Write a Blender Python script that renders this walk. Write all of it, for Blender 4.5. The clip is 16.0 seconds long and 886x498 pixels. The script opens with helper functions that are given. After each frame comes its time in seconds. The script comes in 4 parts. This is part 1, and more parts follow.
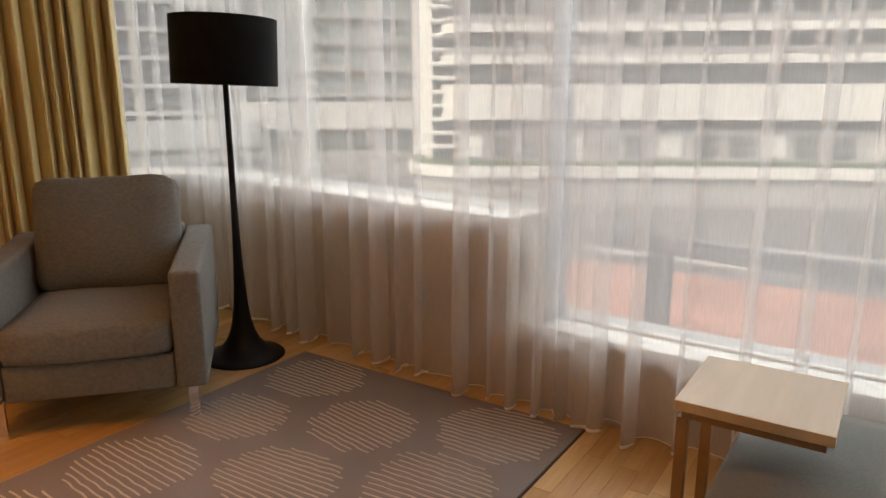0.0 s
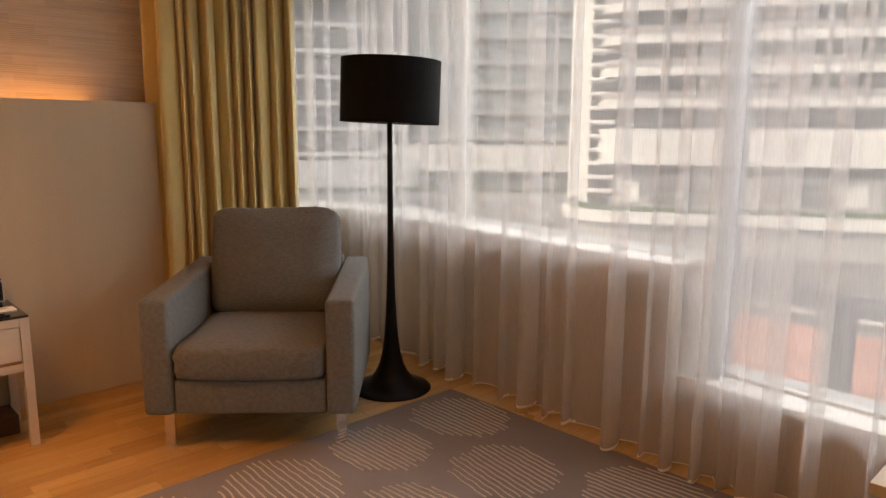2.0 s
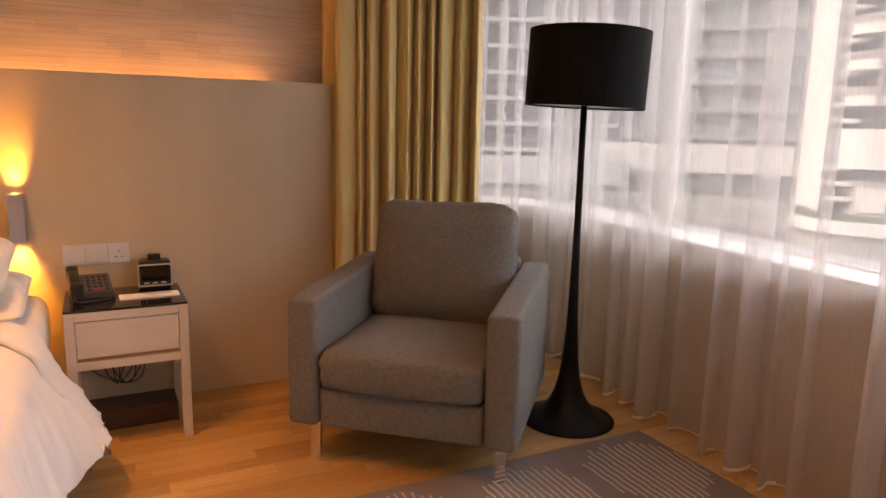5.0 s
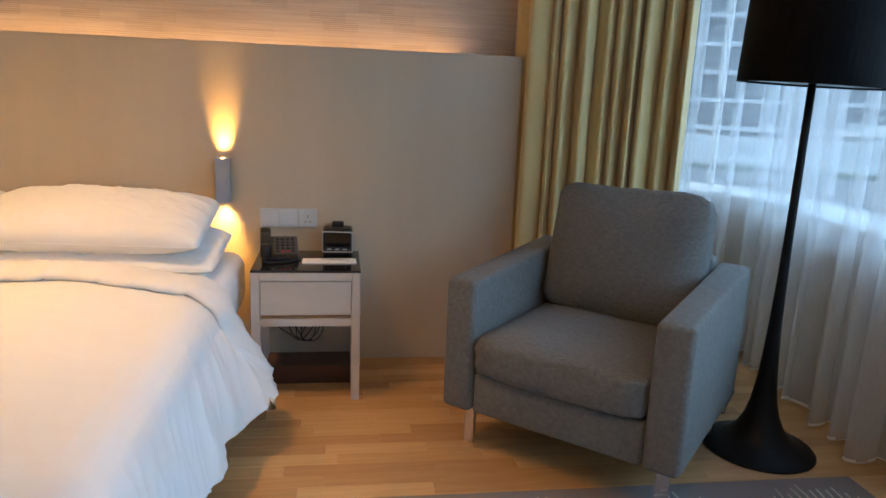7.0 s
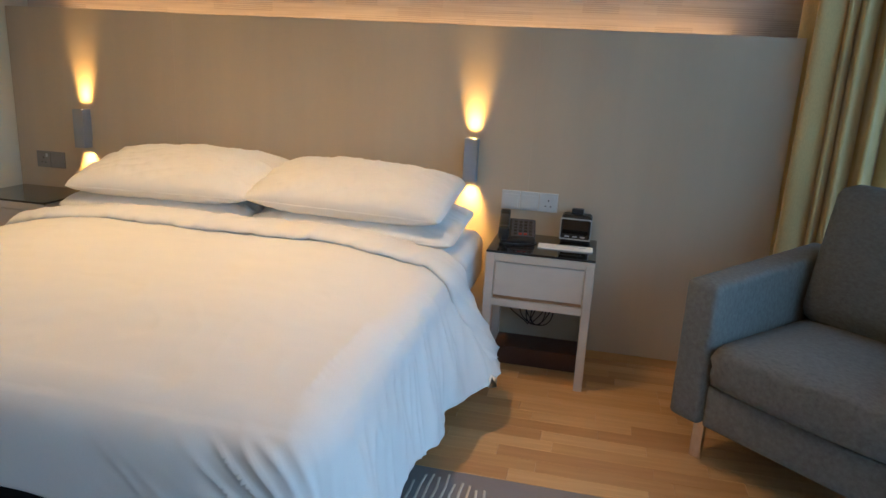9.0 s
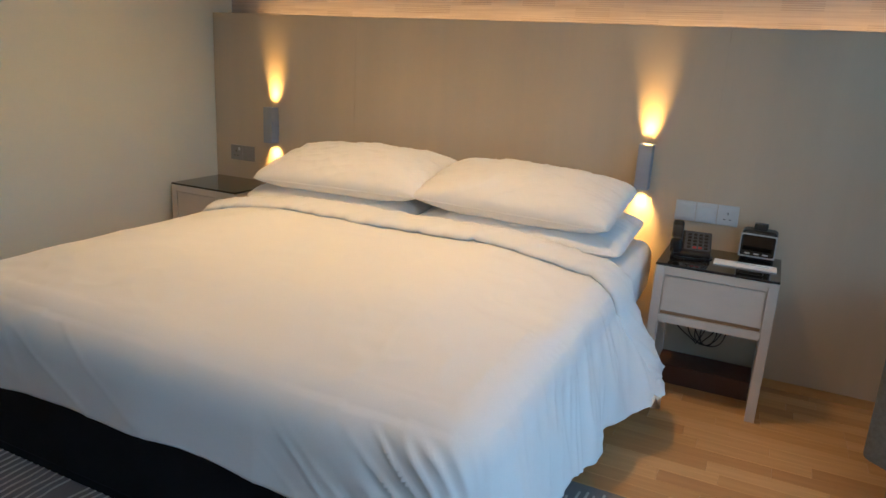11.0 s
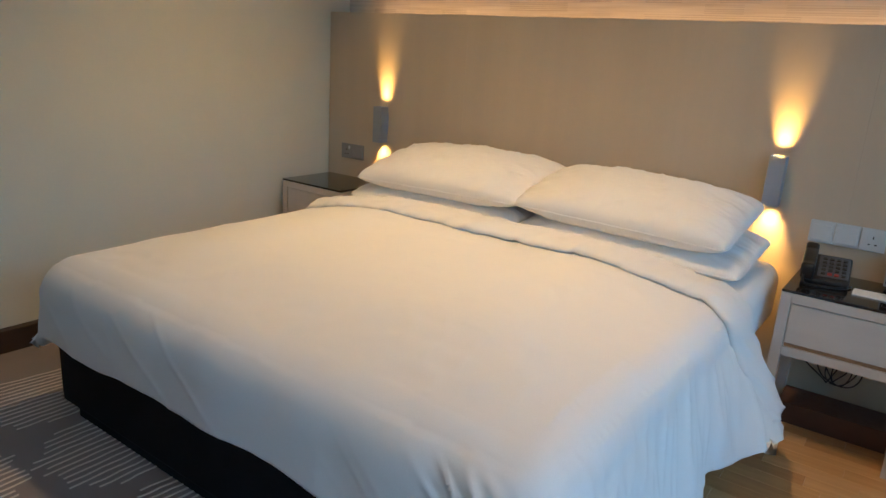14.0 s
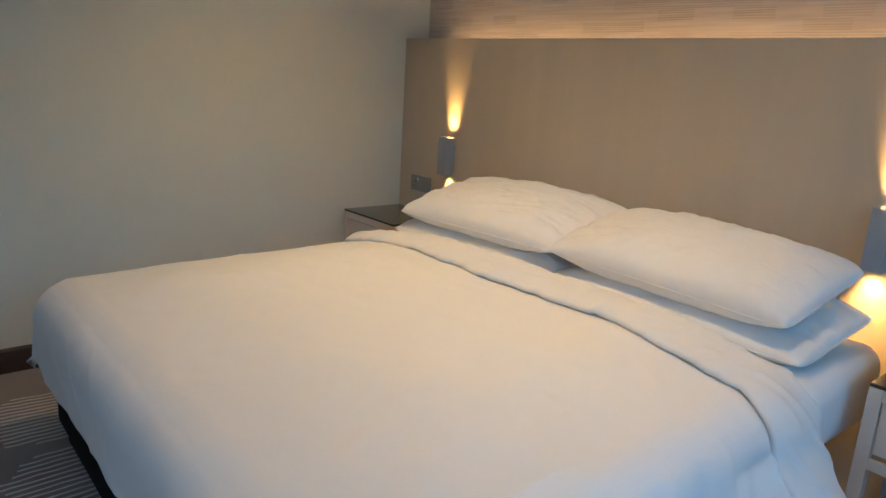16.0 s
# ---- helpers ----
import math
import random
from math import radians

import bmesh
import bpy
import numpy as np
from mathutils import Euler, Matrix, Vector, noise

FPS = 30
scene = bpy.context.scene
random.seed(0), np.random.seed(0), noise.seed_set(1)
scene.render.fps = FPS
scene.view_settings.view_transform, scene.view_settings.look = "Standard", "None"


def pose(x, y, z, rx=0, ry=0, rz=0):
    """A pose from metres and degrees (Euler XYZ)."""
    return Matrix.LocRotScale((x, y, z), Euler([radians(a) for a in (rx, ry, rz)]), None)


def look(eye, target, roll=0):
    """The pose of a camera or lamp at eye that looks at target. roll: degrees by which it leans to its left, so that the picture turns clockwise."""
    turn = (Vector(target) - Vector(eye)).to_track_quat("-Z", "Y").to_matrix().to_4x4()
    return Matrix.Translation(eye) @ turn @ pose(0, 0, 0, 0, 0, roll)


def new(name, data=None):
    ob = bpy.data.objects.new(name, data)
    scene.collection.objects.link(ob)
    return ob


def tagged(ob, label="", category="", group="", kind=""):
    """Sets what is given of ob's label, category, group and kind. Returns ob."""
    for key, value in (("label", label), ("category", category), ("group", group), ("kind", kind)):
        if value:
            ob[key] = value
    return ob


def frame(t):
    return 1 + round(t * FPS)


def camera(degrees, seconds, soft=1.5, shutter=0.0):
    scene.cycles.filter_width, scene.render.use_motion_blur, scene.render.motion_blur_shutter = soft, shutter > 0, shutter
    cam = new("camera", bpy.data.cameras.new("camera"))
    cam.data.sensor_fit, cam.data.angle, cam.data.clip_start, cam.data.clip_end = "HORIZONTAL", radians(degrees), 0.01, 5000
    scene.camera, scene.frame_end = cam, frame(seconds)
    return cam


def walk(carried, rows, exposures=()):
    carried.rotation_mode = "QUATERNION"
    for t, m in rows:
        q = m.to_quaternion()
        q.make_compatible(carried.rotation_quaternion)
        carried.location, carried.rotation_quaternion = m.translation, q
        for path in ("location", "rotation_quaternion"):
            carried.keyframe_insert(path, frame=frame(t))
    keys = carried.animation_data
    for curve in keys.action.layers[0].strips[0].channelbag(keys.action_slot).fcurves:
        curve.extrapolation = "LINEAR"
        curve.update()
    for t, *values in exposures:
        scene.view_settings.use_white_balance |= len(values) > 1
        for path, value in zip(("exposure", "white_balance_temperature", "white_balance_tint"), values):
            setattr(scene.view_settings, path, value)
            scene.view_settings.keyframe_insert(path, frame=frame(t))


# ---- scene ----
cam = camera(65.4, 16.0)
PATH = [
    (0, (0.187, 0.246, 1.37), (-0.894, 1.868, 0.922), -0.1),
    (0.5, (0.177, 0.23, 1.372), (-0.995, 1.799, 0.97), 0.2),
    (1, (0.174, 0.246, 1.366), (-1.1, 1.746, 1.004), 0.1),
    (1.5, (0.16, 0.251, 1.36), (-1.19, 1.688, 1.022), 0.3),
    (2, (0.143, 0.281, 1.347), (-1.283, 1.644, 1.018), 0.3),
    (2.5, (0.06, 0.293, 1.349), (-1.42, 1.599, 1.023), 0.5),
    (3, (0.0, 0.318, 1.345), (-1.509, 1.591, 1.024), 0.7),
    (5.5, (-0.243, 0.751, 1.299), (-2.044, 1.546, 0.941), 1.5),
    (6, (-0.259, 0.83, 1.312), (-2.098, 1.519, 0.937), 1.9),
    (6.5, (-0.285, 0.867, 1.323), (-2.181, 1.348, 0.908), 2.2),
    (7, (-0.311, 0.884, 1.316), (-2.24, 1.18, 0.878), 2.4),
    (7.5, (-0.337, 0.934, 1.323), (-2.278, 1.07, 0.861), 2.6),
    (8, (-0.354, 0.95, 1.311), (-2.293, 0.858, 0.827), 2.9),
    (8.5, (-0.348, 0.92, 1.312), (-2.268, 0.664, 0.812), 3.1),
    (9, (-0.347, 0.927, 1.306), (-2.239, 0.524, 0.799), 3.1),
    (9.5, (-0.362, 0.915, 1.311), (-2.222, 0.394, 0.793), 3.1),
    (10, (-0.381, 0.909, 1.314), (-2.204, 0.277, 0.789), 3.1),
    (12.5, (-0.347, 0.829, 1.295), (-1.997, -0.168, 0.764), 3.6),
    (13, (-0.362, 0.835, 1.302), (-1.988, -0.198, 0.765), 3.7),
    (13.5, (-0.41, 0.859, 1.299), (-2.009, -0.215, 0.76), 3.7),
    (14, (-0.523, 0.886, 1.306), (-2.093, -0.227, 0.762), 3.6),
    (14.5, (-0.627, 0.896, 1.309), (-2.172, -0.252, 0.766), 3.7),
    (15, (-0.758, 0.944, 1.319), (-2.278, -0.268, 0.847), 3.6),
    (15.5, (-0.913, 1.018, 1.329), (-2.336, -0.31, 0.871), 3.8),
    (16, (-1.117, 1.068, 1.302), (-2.384, -0.403, 0.82), 3.6),
]
EXPOSURES = [(0.0, 1.2, 8600, 18), (1.5, 1.25, 8800, 21), (3.2, 1.3, 8900, 25), (5.3, 1.4, 8700, 31), (6.0, 1.38, 7700, 21), (6.6, 1.36, 6200, 8), (7.2, 1.33, 4750, -3), (9.0, 1.13, 4450, -8), (12.5, 1.07, 4450, -9), (14.0, 1.02, 4400, -9), (16.0, 0.88, 4150, -9)]
walk(cam, [(t, look(eye, target, roll)) for t, eye, target, roll in PATH], EXPOSURES)

# ---- world, sun and lamps ----
world = bpy.data.worlds.new("overcast_sky")
scene.world = world
world.use_nodes = True
wn = world.node_tree.nodes
sky = wn.new("ShaderNodeTexSky")
sky.sky_type = "NISHITA"
sky.sun_disc = False
sky.sun_elevation, sky.sun_rotation = radians(48), radians(200)
sky.dust_density, sky.air_density = 4.0, 1.0
world.node_tree.links.new(sky.outputs[0], wn["Background"].inputs[0])
wn["Background"].inputs[1].default_value = 0.15


def lamp(name, kind, power, colour, m, label, **settings):
    data = bpy.data.lights.new(name, kind)
    data.energy, data.color = power, colour
    for key, value in settings.items():
        if key == "size":
            data.size = value
        elif key == "size_y":
            data.shape, data.size_y = "RECTANGLE", value
        elif key == "spot":
            data.spot_size, data.spot_blend = radians(value), 1.0
        elif key == "soft":
            data.shadow_soft_size = value
        elif key == "angle":
            data.angle = radians(value)
        elif key == "spread":
            data.spread = radians(value)
    ob = new(name, data)
    ob.matrix_world = m
    return tagged(ob, label, "light", kind="structure")


WARM = (1.0, 0.42, 0.07)
lamp("sun", "SUN", 0.5, (0.88, 0.98, 1.0), look((0, 0, 0), (0.35, 0.75, -0.9)), "veiled daylight sun over the street", angle=12)
lamp("cove_lamp", "AREA", 2.4, (1.0, 0.43, 0.12), pose(-3.59, -0.22, 1.44, 180, 0, 0), "warm light strip hidden behind the headboard", size=0.05, size_y=3.3, spread=150)
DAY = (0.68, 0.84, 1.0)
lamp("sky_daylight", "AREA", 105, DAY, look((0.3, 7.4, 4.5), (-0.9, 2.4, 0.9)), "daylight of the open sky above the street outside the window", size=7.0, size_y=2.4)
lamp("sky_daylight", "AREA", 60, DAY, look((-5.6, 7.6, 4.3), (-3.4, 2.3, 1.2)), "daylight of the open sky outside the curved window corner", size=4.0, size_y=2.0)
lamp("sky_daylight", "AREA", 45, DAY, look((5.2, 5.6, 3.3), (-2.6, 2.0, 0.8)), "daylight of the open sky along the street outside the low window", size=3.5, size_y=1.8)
SCONCE_Y = (-1.668, 0.374)
for sy in SCONCE_Y:
    lamp("sconce_lamp", "SPOT", 20, WARM, look((-3.458, sy, 0.975), (-3.495, sy, 1.09)), "warm beam of the wall lamp towards the ceiling", spot=45, soft=0.02)
    lamp("sconce_lamp", "SPOT", 20, WARM, look((-3.458, sy, 0.838), (-3.495, sy, 0.70)), "warm beam of the wall lamp towards the bed", spot=60, soft=0.02)
for dx, dy in ((-2.5, -0.02), (-2.5, -1.12)):
    lamp("downlight_lamp", "AREA", 4.1, (1.0, 0.47, 0.14), pose(dx, dy, 2.585), "warm recessed ceiling downlight", size=0.14, spread=100)

# invented fill: brightens carpet, armchair front and the room side of the sheers
lamp("downlight_lamp", "AREA", 3.2, (1.0, 0.46, 0.14), pose(-1.0, 1.0, 2.585), "warm fill lamp added out of view over the carpet", size=0.3, spread=150)


# ---- materials ----
def tree(name):
    m = bpy.data.materials.new(name)
    m.use_nodes = True
    n, l = m.node_tree.nodes, m.node_tree.links
    return m, n, l, n["Principled BSDF"]


def ramp(n, l, source, stops):
    r = n.new("ShaderNodeValToRGB")
    while len(r.color_ramp.elements) < len(stops):
        r.color_ramp.elements.new(0.5)
    for e, (p, c) in zip(r.color_ramp.elements, stops):
        e.position, e.color = p, (*c, 1)
    l.new(source, r.inputs[0])
    return r.outputs[0]


def coords(n, l, scale=(1, 1, 1), turn=0.0, kind="Object"):
    tc, mp = n.new("ShaderNodeTexCoord"), n.new("ShaderNodeMapping")
    mp.inputs["Scale"].default_value = scale
    mp.inputs["Rotation"].default_value = (0, 0, radians(turn))
    l.new(tc.outputs[kind], mp.inputs[0])
    return mp.outputs[0]


def noisy(n, l, vec, scale, detail=3.0, rough=0.55):
    t = n.new("ShaderNodeTexNoise")
    t.inputs["Scale"].default_value, t.inputs["Detail"].default_value, t.inputs["Roughness"].default_value = scale, detail, rough
    l.new(vec, t.inputs["Vector"])
    return t.outputs["Fac"]


def mixed(n, l, fac, a, b, mode="MIX"):
    m = n.new("ShaderNodeMix")
    m.data_type, m.blend_type = "RGBA", mode
    for socket, value in ((m.inputs[0], fac), (m.inputs[6], a), (m.inputs[7], b)):
        if isinstance(value, (int, float)):
            socket.default_value = value
        elif isinstance(value, tuple):
            socket.default_value = (*value, 1)
        else:
            l.new(value, socket)
    return m.outputs[2]


def bumped(n, l, bsdf, height, strength, distance=0.002):
    b = n.new("ShaderNodeBump")
    b.inputs["Strength"].default_value, b.inputs["Distance"].default_value = strength, distance
    l.new(height, b.inputs["Height"])
    l.new(b.outputs[0], bsdf.inputs["Normal"])


def surface(name, colour, rough=0.5, vary=0.08, scale=(6, 6, 6), grain=40.0, bump=0.1, metal=0.0, coat=0.0, detail_scale=(1, 1, 1), random_vary=0.0):
    """Plain surface with soft blotches and a finer grain."""
    m, n, l, b = tree(name)
    big = noisy(n, l, coords(n, l, scale), 1.0, 3)
    fine = noisy(n, l, coords(n, l, detail_scale), grain, 4)
    dark = tuple(max(0, c * (1 - vary * 1.6)) for c in colour)
    light = tuple(min(1, c * (1 + vary)) for c in colour)
    c1 = ramp(n, l, big, [(0.3, dark), (0.7, light)])
    c2 = ramp(n, l, fine, [(0.25, (1 - vary,) * 3), (0.75, (1, 1, 1))])
    out = mixed(n, l, 1.0, c1, c2, "MULTIPLY")
    if random_vary:
        info = n.new("ShaderNodeObjectInfo")
        tone = ramp(n, l, info.outputs["Random"], [(0, (1 - random_vary,) * 3), (1, (1, 1, 1))])
        out = mixed(n, l, 1.0, out, tone, "MULTIPLY")
    l.new(out, b.inputs["Base Color"])
    r = ramp(n, l, fine, [(0.2, (max(0, rough - 0.08),) * 3), (0.8, (min(1, rough + 0.08),) * 3)])
    l.new(r, b.inputs["Roughness"])
    b.inputs["Metallic"].default_value = metal
    b.inputs["Coat Weight"].default_value = coat
    if bump:
        bumped(n, l, b, fine, bump)
    return m


M = {}
M["wall"] = surface("wall_paint", (0.71, 0.68, 0.54), 0.85, 0.03, (1.5, 1.5, 1.5), 120, 0.12)
M["ceiling"] = surface("ceiling_paint", (0.8, 0.79, 0.76), 0.9, 0.02, (1, 1, 1), 90, 0.05)
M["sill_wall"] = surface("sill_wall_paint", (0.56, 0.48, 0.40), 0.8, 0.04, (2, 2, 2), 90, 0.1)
M["laminate"] = surface("beige_headboard_laminate", (0.53, 0.44, 0.315), 0.55, 0.035, (2, 5, 0.5), 60, 0.06, detail_scale=(1, 6, 0.35))
M["night_white"] = surface("whitewashed_veneer", (0.60, 0.53, 0.45), 0.5, 0.05, (3, 3, 8), 50, 0.05, detail_scale=(3, 0.5, 5))
M["black_glass"] = surface("black_glass", (0.012, 0.011, 0.011), 0.06, 0.05, (3, 3, 3), 60, 0.0, coat=0.6)
M["wood_floor_dark"] = surface("dark_brown_skirting_wood", (0.045, 0.026, 0.017), 0.45, 0.15, (3, 3, 8), 50, 0.1)
M["reddish_wood"] = surface("reddish_brown_plinth_wood", (0.075, 0.034, 0.02), 0.45, 0.15, (3, 3, 8), 50, 0.1)
M["bed_base"] = surface("black_bed_base_cloth", (0.012, 0.012, 0.014), 0.85, 0.2, (5, 5, 5), 300, 0.3)
M["black_metal"] = surface("black_satin_metal", (0.012, 0.012, 0.013), 0.42, 0.1, (5, 5, 5), 120, 0.02, metal=0.2)
for key in ("bed_base", "black_metal"):
    M[key].node_tree.nodes["Principled BSDF"].inputs["Specular IOR Level"].default_value = 0.2
M["shade"] = surface("black_lamp_shade", (0.006, 0.006, 0.0065), 0.6, 0.1, (5, 5, 5), 250, 0.1)
M["shade"].node_tree.nodes["Principled BSDF"].inputs["Specular IOR Level"].default_value = 0.08
M["chrome"] = surface("brushed_chrome", (0.75, 0.75, 0.76), 0.12, 0.06, (20, 20, 3), 90, 0.03, metal=1.0)
M["alu"] = surface("grey_aluminium", (0.33, 0.36, 0.42), 0.45, 0.05, (10, 10, 3), 150, 0.02, metal=0.35)
M["plastic_white"] = surface("white_switch_plastic", (0.58, 0.60, 0.61), 0.35, 0.03, (9, 9, 9), 60, 0.0)
M["plastic_grey"] = surface("silver_grey_plastic", (0.5, 0.5, 0.5), 0.35, 0.03, (9, 9, 9), 60, 0.0)
M["plastic_black"] = surface("black_plastic", (0.014, 0.014, 0.015), 0.35, 0.1, (9, 9, 9), 200, 0.05)
M["key_red"] = surface("red_phone_key", (0.35, 0.03, 0.03), 0.5, 0.1, (9, 9, 9), 60, 0.0)
M["key_cap"] = surface("phone_key_caps", (0.09, 0.09, 0.10), 0.5, 0.1, (9, 9, 9), 60, 0.0)
# darker copy of the switch plate colour, for the plate lying in shadow
M["plate_shaded"] = surface("switch_plate_painted_shade", (0.26, 0.25, 0.24), 0.4, 0.05, (9, 9, 9), 60, 0.0)
M["slot"] = surface("dark_slot", (0.01, 0.01, 0.01), 0.7, 0.1, (9, 9, 9), 60, 0.0)
M["paper"] = surface("white_paper", (0.82, 0.80, 0.78), 0.8, 0.02, (9, 9, 9), 60, 0.0)
M["oak_top"] = surface("pale_oak_veneer", (0.62, 0.49, 0.33), 0.4, 0.08, (14, 1.5, 3), 30, 0.05, detail_scale=(6, 0.6, 3))
M["oak_edge"] = surface("oak_edge_veneer", (0.36, 0.20, 0.09), 0.45, 0.12, (4, 4, 12), 40, 0.05)
M["frame"] = surface("pale_window_frame_paint", (0.72, 0.68, 0.60), 0.45, 0.03, (3, 3, 3), 60, 0.02)
M["mullion"] = surface("grey_window_mullion_metal", (0.32, 0.36, 0.40), 0.4, 0.04, (3, 3, 3), 60, 0.02, metal=0.3)
M["concrete"] = surface("facade_concrete", (0.28, 0.30, 0.30), 0.85, 0.08, (0.3, 0.3, 0.3), 3, 0.0)
M["facade_white"] = surface("white_facade_paint", (0.50, 0.54, 0.53), 0.7, 0.04, (0.3, 0.3, 0.3), 3, 0.0)
# near-black base colour stands in for the shade inside the balconies
M["facade_shade"] = surface("recess_painted_shade", (0.10, 0.105, 0.105), 0.6, 0.2, (0.4, 0.4, 0.4), 2, 0.0)
M["facade_glass"] = surface("greenish_facade_glass", (0.33, 0.42, 0.42), 0.15, 0.2, (0.4, 0.4, 0.4), 2, 0.0)
M["balcony_pane"] = surface("dim_balcony_glazing", (0.14, 0.16, 0.165), 0.35, 0.3, (0.4, 0.4, 0.4), 2, 0.0)
M["facade_rail"] = surface("grey_balcony_balustrade", (0.24, 0.25, 0.25), 0.6, 0.1, (0.4, 0.4, 0.4), 2, 0.0)
M["asphalt"] = surface("asphalt", (0.13, 0.135, 0.14), 0.9, 0.15, (0.1, 0.1, 0.1), 3, 0.0)
M["court"] = surface("orange_red_paving", (0.34, 0.18, 0.14), 0.85, 0.15, (0.3, 0.3, 0.3), 3, 0.0)
M["steel_dark"] = surface("dark_grey_steel", (0.10, 0.11, 0.13), 0.5, 0.1, (1, 1, 1), 30, 0.0)
M["hedge"] = surface("green_planting", (0.07, 0.13, 0.05), 0.9, 0.4, (1.5, 1.5, 1.5), 6, 0.0)


def cloth(name, colour, weave, rough=0.9, vary=0.1, bump=0.4, streak=(1, 1, 1), sheen=0.2):
    m, n, l, b = tree(name)
    big = noisy(n, l, coords(n, l, (4, 4, 4)), 1.0, 3)
    st = noisy(n, l, coords(n, l, streak), weave, 5, 0.7)
    c1 = ramp(n, l, big, [(0.3, tuple(c * (1 - vary * 0.5) for c in colour)), (0.7, colour)])
    c2 = ramp(n, l, st, [(0.3, (1 - vary * 3,) * 3), (0.7, (1, 1, 1))])
    l.new(mixed(n, l, 1.0, c1, c2, "MULTIPLY"), b.inputs["Base Color"])
    b.inputs["Roughness"].default_value = rough
    b.inputs["Sheen Weight"].default_value = sheen
    b.inputs["Specular IOR Level"].default_value = 0.2
    bumped(n, l, b, st, bump, 0.0015)
    return m


M["chair_cloth"] = cloth("grey_woven_upholstery", (0.215, 0.213, 0.198), 95, 0.9, 0.12, 1.0, (0.6, 1.0, 0.6), 0.05)
M["sofa_cloth"] = cloth("grey_green_sofa_upholstery", (0.22, 0.225, 0.21), 170, 0.9, 0.1, 0.5)
M["drape"] = cloth("olive_gold_drape_cloth", (0.70, 0.525, 0.22), 260, 0.75, 0.06, 0.25, (1, 1, 0.3), 0.4)
M["duvet"] = cloth("white_duvet_cotton", (0.80, 0.79, 0.77), 300, 0.85, 0.015, 0.08)
M["pillow"] = cloth("white_pillow_cotton", (0.82, 0.81, 0.79), 300, 0.85, 0.015, 0.08)
M["sheet"] = cloth("white_bed_sheet", (0.80, 0.79, 0.78), 300, 0.85, 0.015, 0.08)


def sheer_material():
    m = bpy.data.materials.new("white_sheer_voile")
    m.use_nodes = True
    n, l = m.node_tree.nodes, m.node_tree.links
    n.remove(n["Principled BSDF"])
    out = n["Material Output"]
    d, t, c = n.new("ShaderNodeBsdfDiffuse"), n.new("ShaderNodeBsdfTranslucent"), n.new("ShaderNodeBsdfTransparent")
    d.inputs[0].default_value = (0.90, 0.88, 0.87, 1)
    t.inputs[0].default_value = (0.90, 0.88, 0.87, 1)
    a, b = n.new("ShaderNodeMixShader"), n.new("ShaderNodeMixShader")
    a.inputs[0].default_value = 0.55
    l.new(d.outputs[0], a.inputs[1]), l.new(t.outputs[0], a.inputs[2])
    weave = noisy(n, l, coords(n, l, (1, 1, 0.08)), 220, 3)
    f = ramp(n, l, weave, [(0.3, (0.63,) * 3), (0.7, (0.67,) * 3)])
    l.new(f, b.inputs[0])
    l.new(a.outputs[0], b.inputs[1]), l.new(c.outputs[0], b.inputs[2])
    l.new(b.outputs[0], out.inputs[0])
    return m


M["sheer"] = sheer_material()
M["hem"] = cloth("white_sheer_hem", (0.75, 0.73, 0.71), 300, 0.9, 0.02, 0.1)


def glass_material():
    m, n, l, b = tree("window_glass")
    b.inputs["Base Color"].default_value = (0.93, 0.97, 0.98, 1)
    b.inputs["Roughness"].default_value = 0.0
    b.inputs["Transmission Weight"].default_value = 1.0
    b.inputs["IOR"].default_value = 1.02
    return m


M["glass"] = glass_material()


def floor_material():
    m, n, l, b = tree("honey_oak_parquet")
    info = n.new("ShaderNodeObjectInfo")
    tone = ramp(n, l, info.outputs["Random"], [(0, (0.51, 0.29, 0.11)), (0.5, (0.63, 0.38, 0.15)), (1, (0.73, 0.475, 0.215))])
    grain = noisy(n, l, coords(n, l, (40, 2.2, 10)), 1.0, 6, 0.65)
    c2 = ramp(n, l, grain, [(0.3, (0.78, 0.72, 0.66)), (0.7, (1, 1, 1))])
    l.new(mixed(n, l, 1.0, tone, c2, "MULTIPLY"), b.inputs["Base Color"])
    wear = noisy(n, l, coords(n, l, (2, 2, 2)), 1.0, 4)
    l.new(ramp(n, l, wear, [(0.3, (0.26,) * 3), (0.7, (0.42,) * 3)]), b.inputs["Roughness"])
    bumped(n, l, b, grain, 0.06)
    return m


M["parquet"] = floor_material()
M["carpet"] = cloth("mauve_grey_carpet_pile", (0.335, 0.285, 0.27), 420, 0.95, 0.16, 0.9, (1, 1, 1), 0.1)
M["carpet_line"] = cloth("cream_carpet_lines", (0.74, 0.64, 0.53), 420, 0.95, 0.12, 0.9, (1, 1, 1), 0.1)


# ---- mesh helpers ----
def box(bm, x0, x1, y0, y1, z0, z1, bevel=0.0, segments=2):
    made = bmesh.ops.create_cube(bm, size=1.0)["verts"]
    bmesh.ops.scale(bm, vec=(x1 - x0, y1 - y0, z1 - z0), verts=made)
    bmesh.ops.translate(bm, vec=((x0 + x1) / 2, (y0 + y1) / 2, (z0 + z1) / 2), verts=made)
    if bevel:
        edges = list({e for v in made for e in v.link_edges})
        bmesh.ops.bevel(bm, geom=edges, offset=bevel, segments=segments, profile=0.5, affect="EDGES")
    return bm


def boxed(*args, **kw):
    return box(bmesh.new(), *args, **kw)


def mesh_of(name, bm, material, smooth=False):
    me = bpy.data.meshes.new(name)
    bmesh.ops.recalc_face_normals(bm, faces=bm.faces)
    for f in bm.faces:
        f.smooth = smooth
    bm.to_mesh(me)
    bm.free()
    me.materials.append(material)
    return me


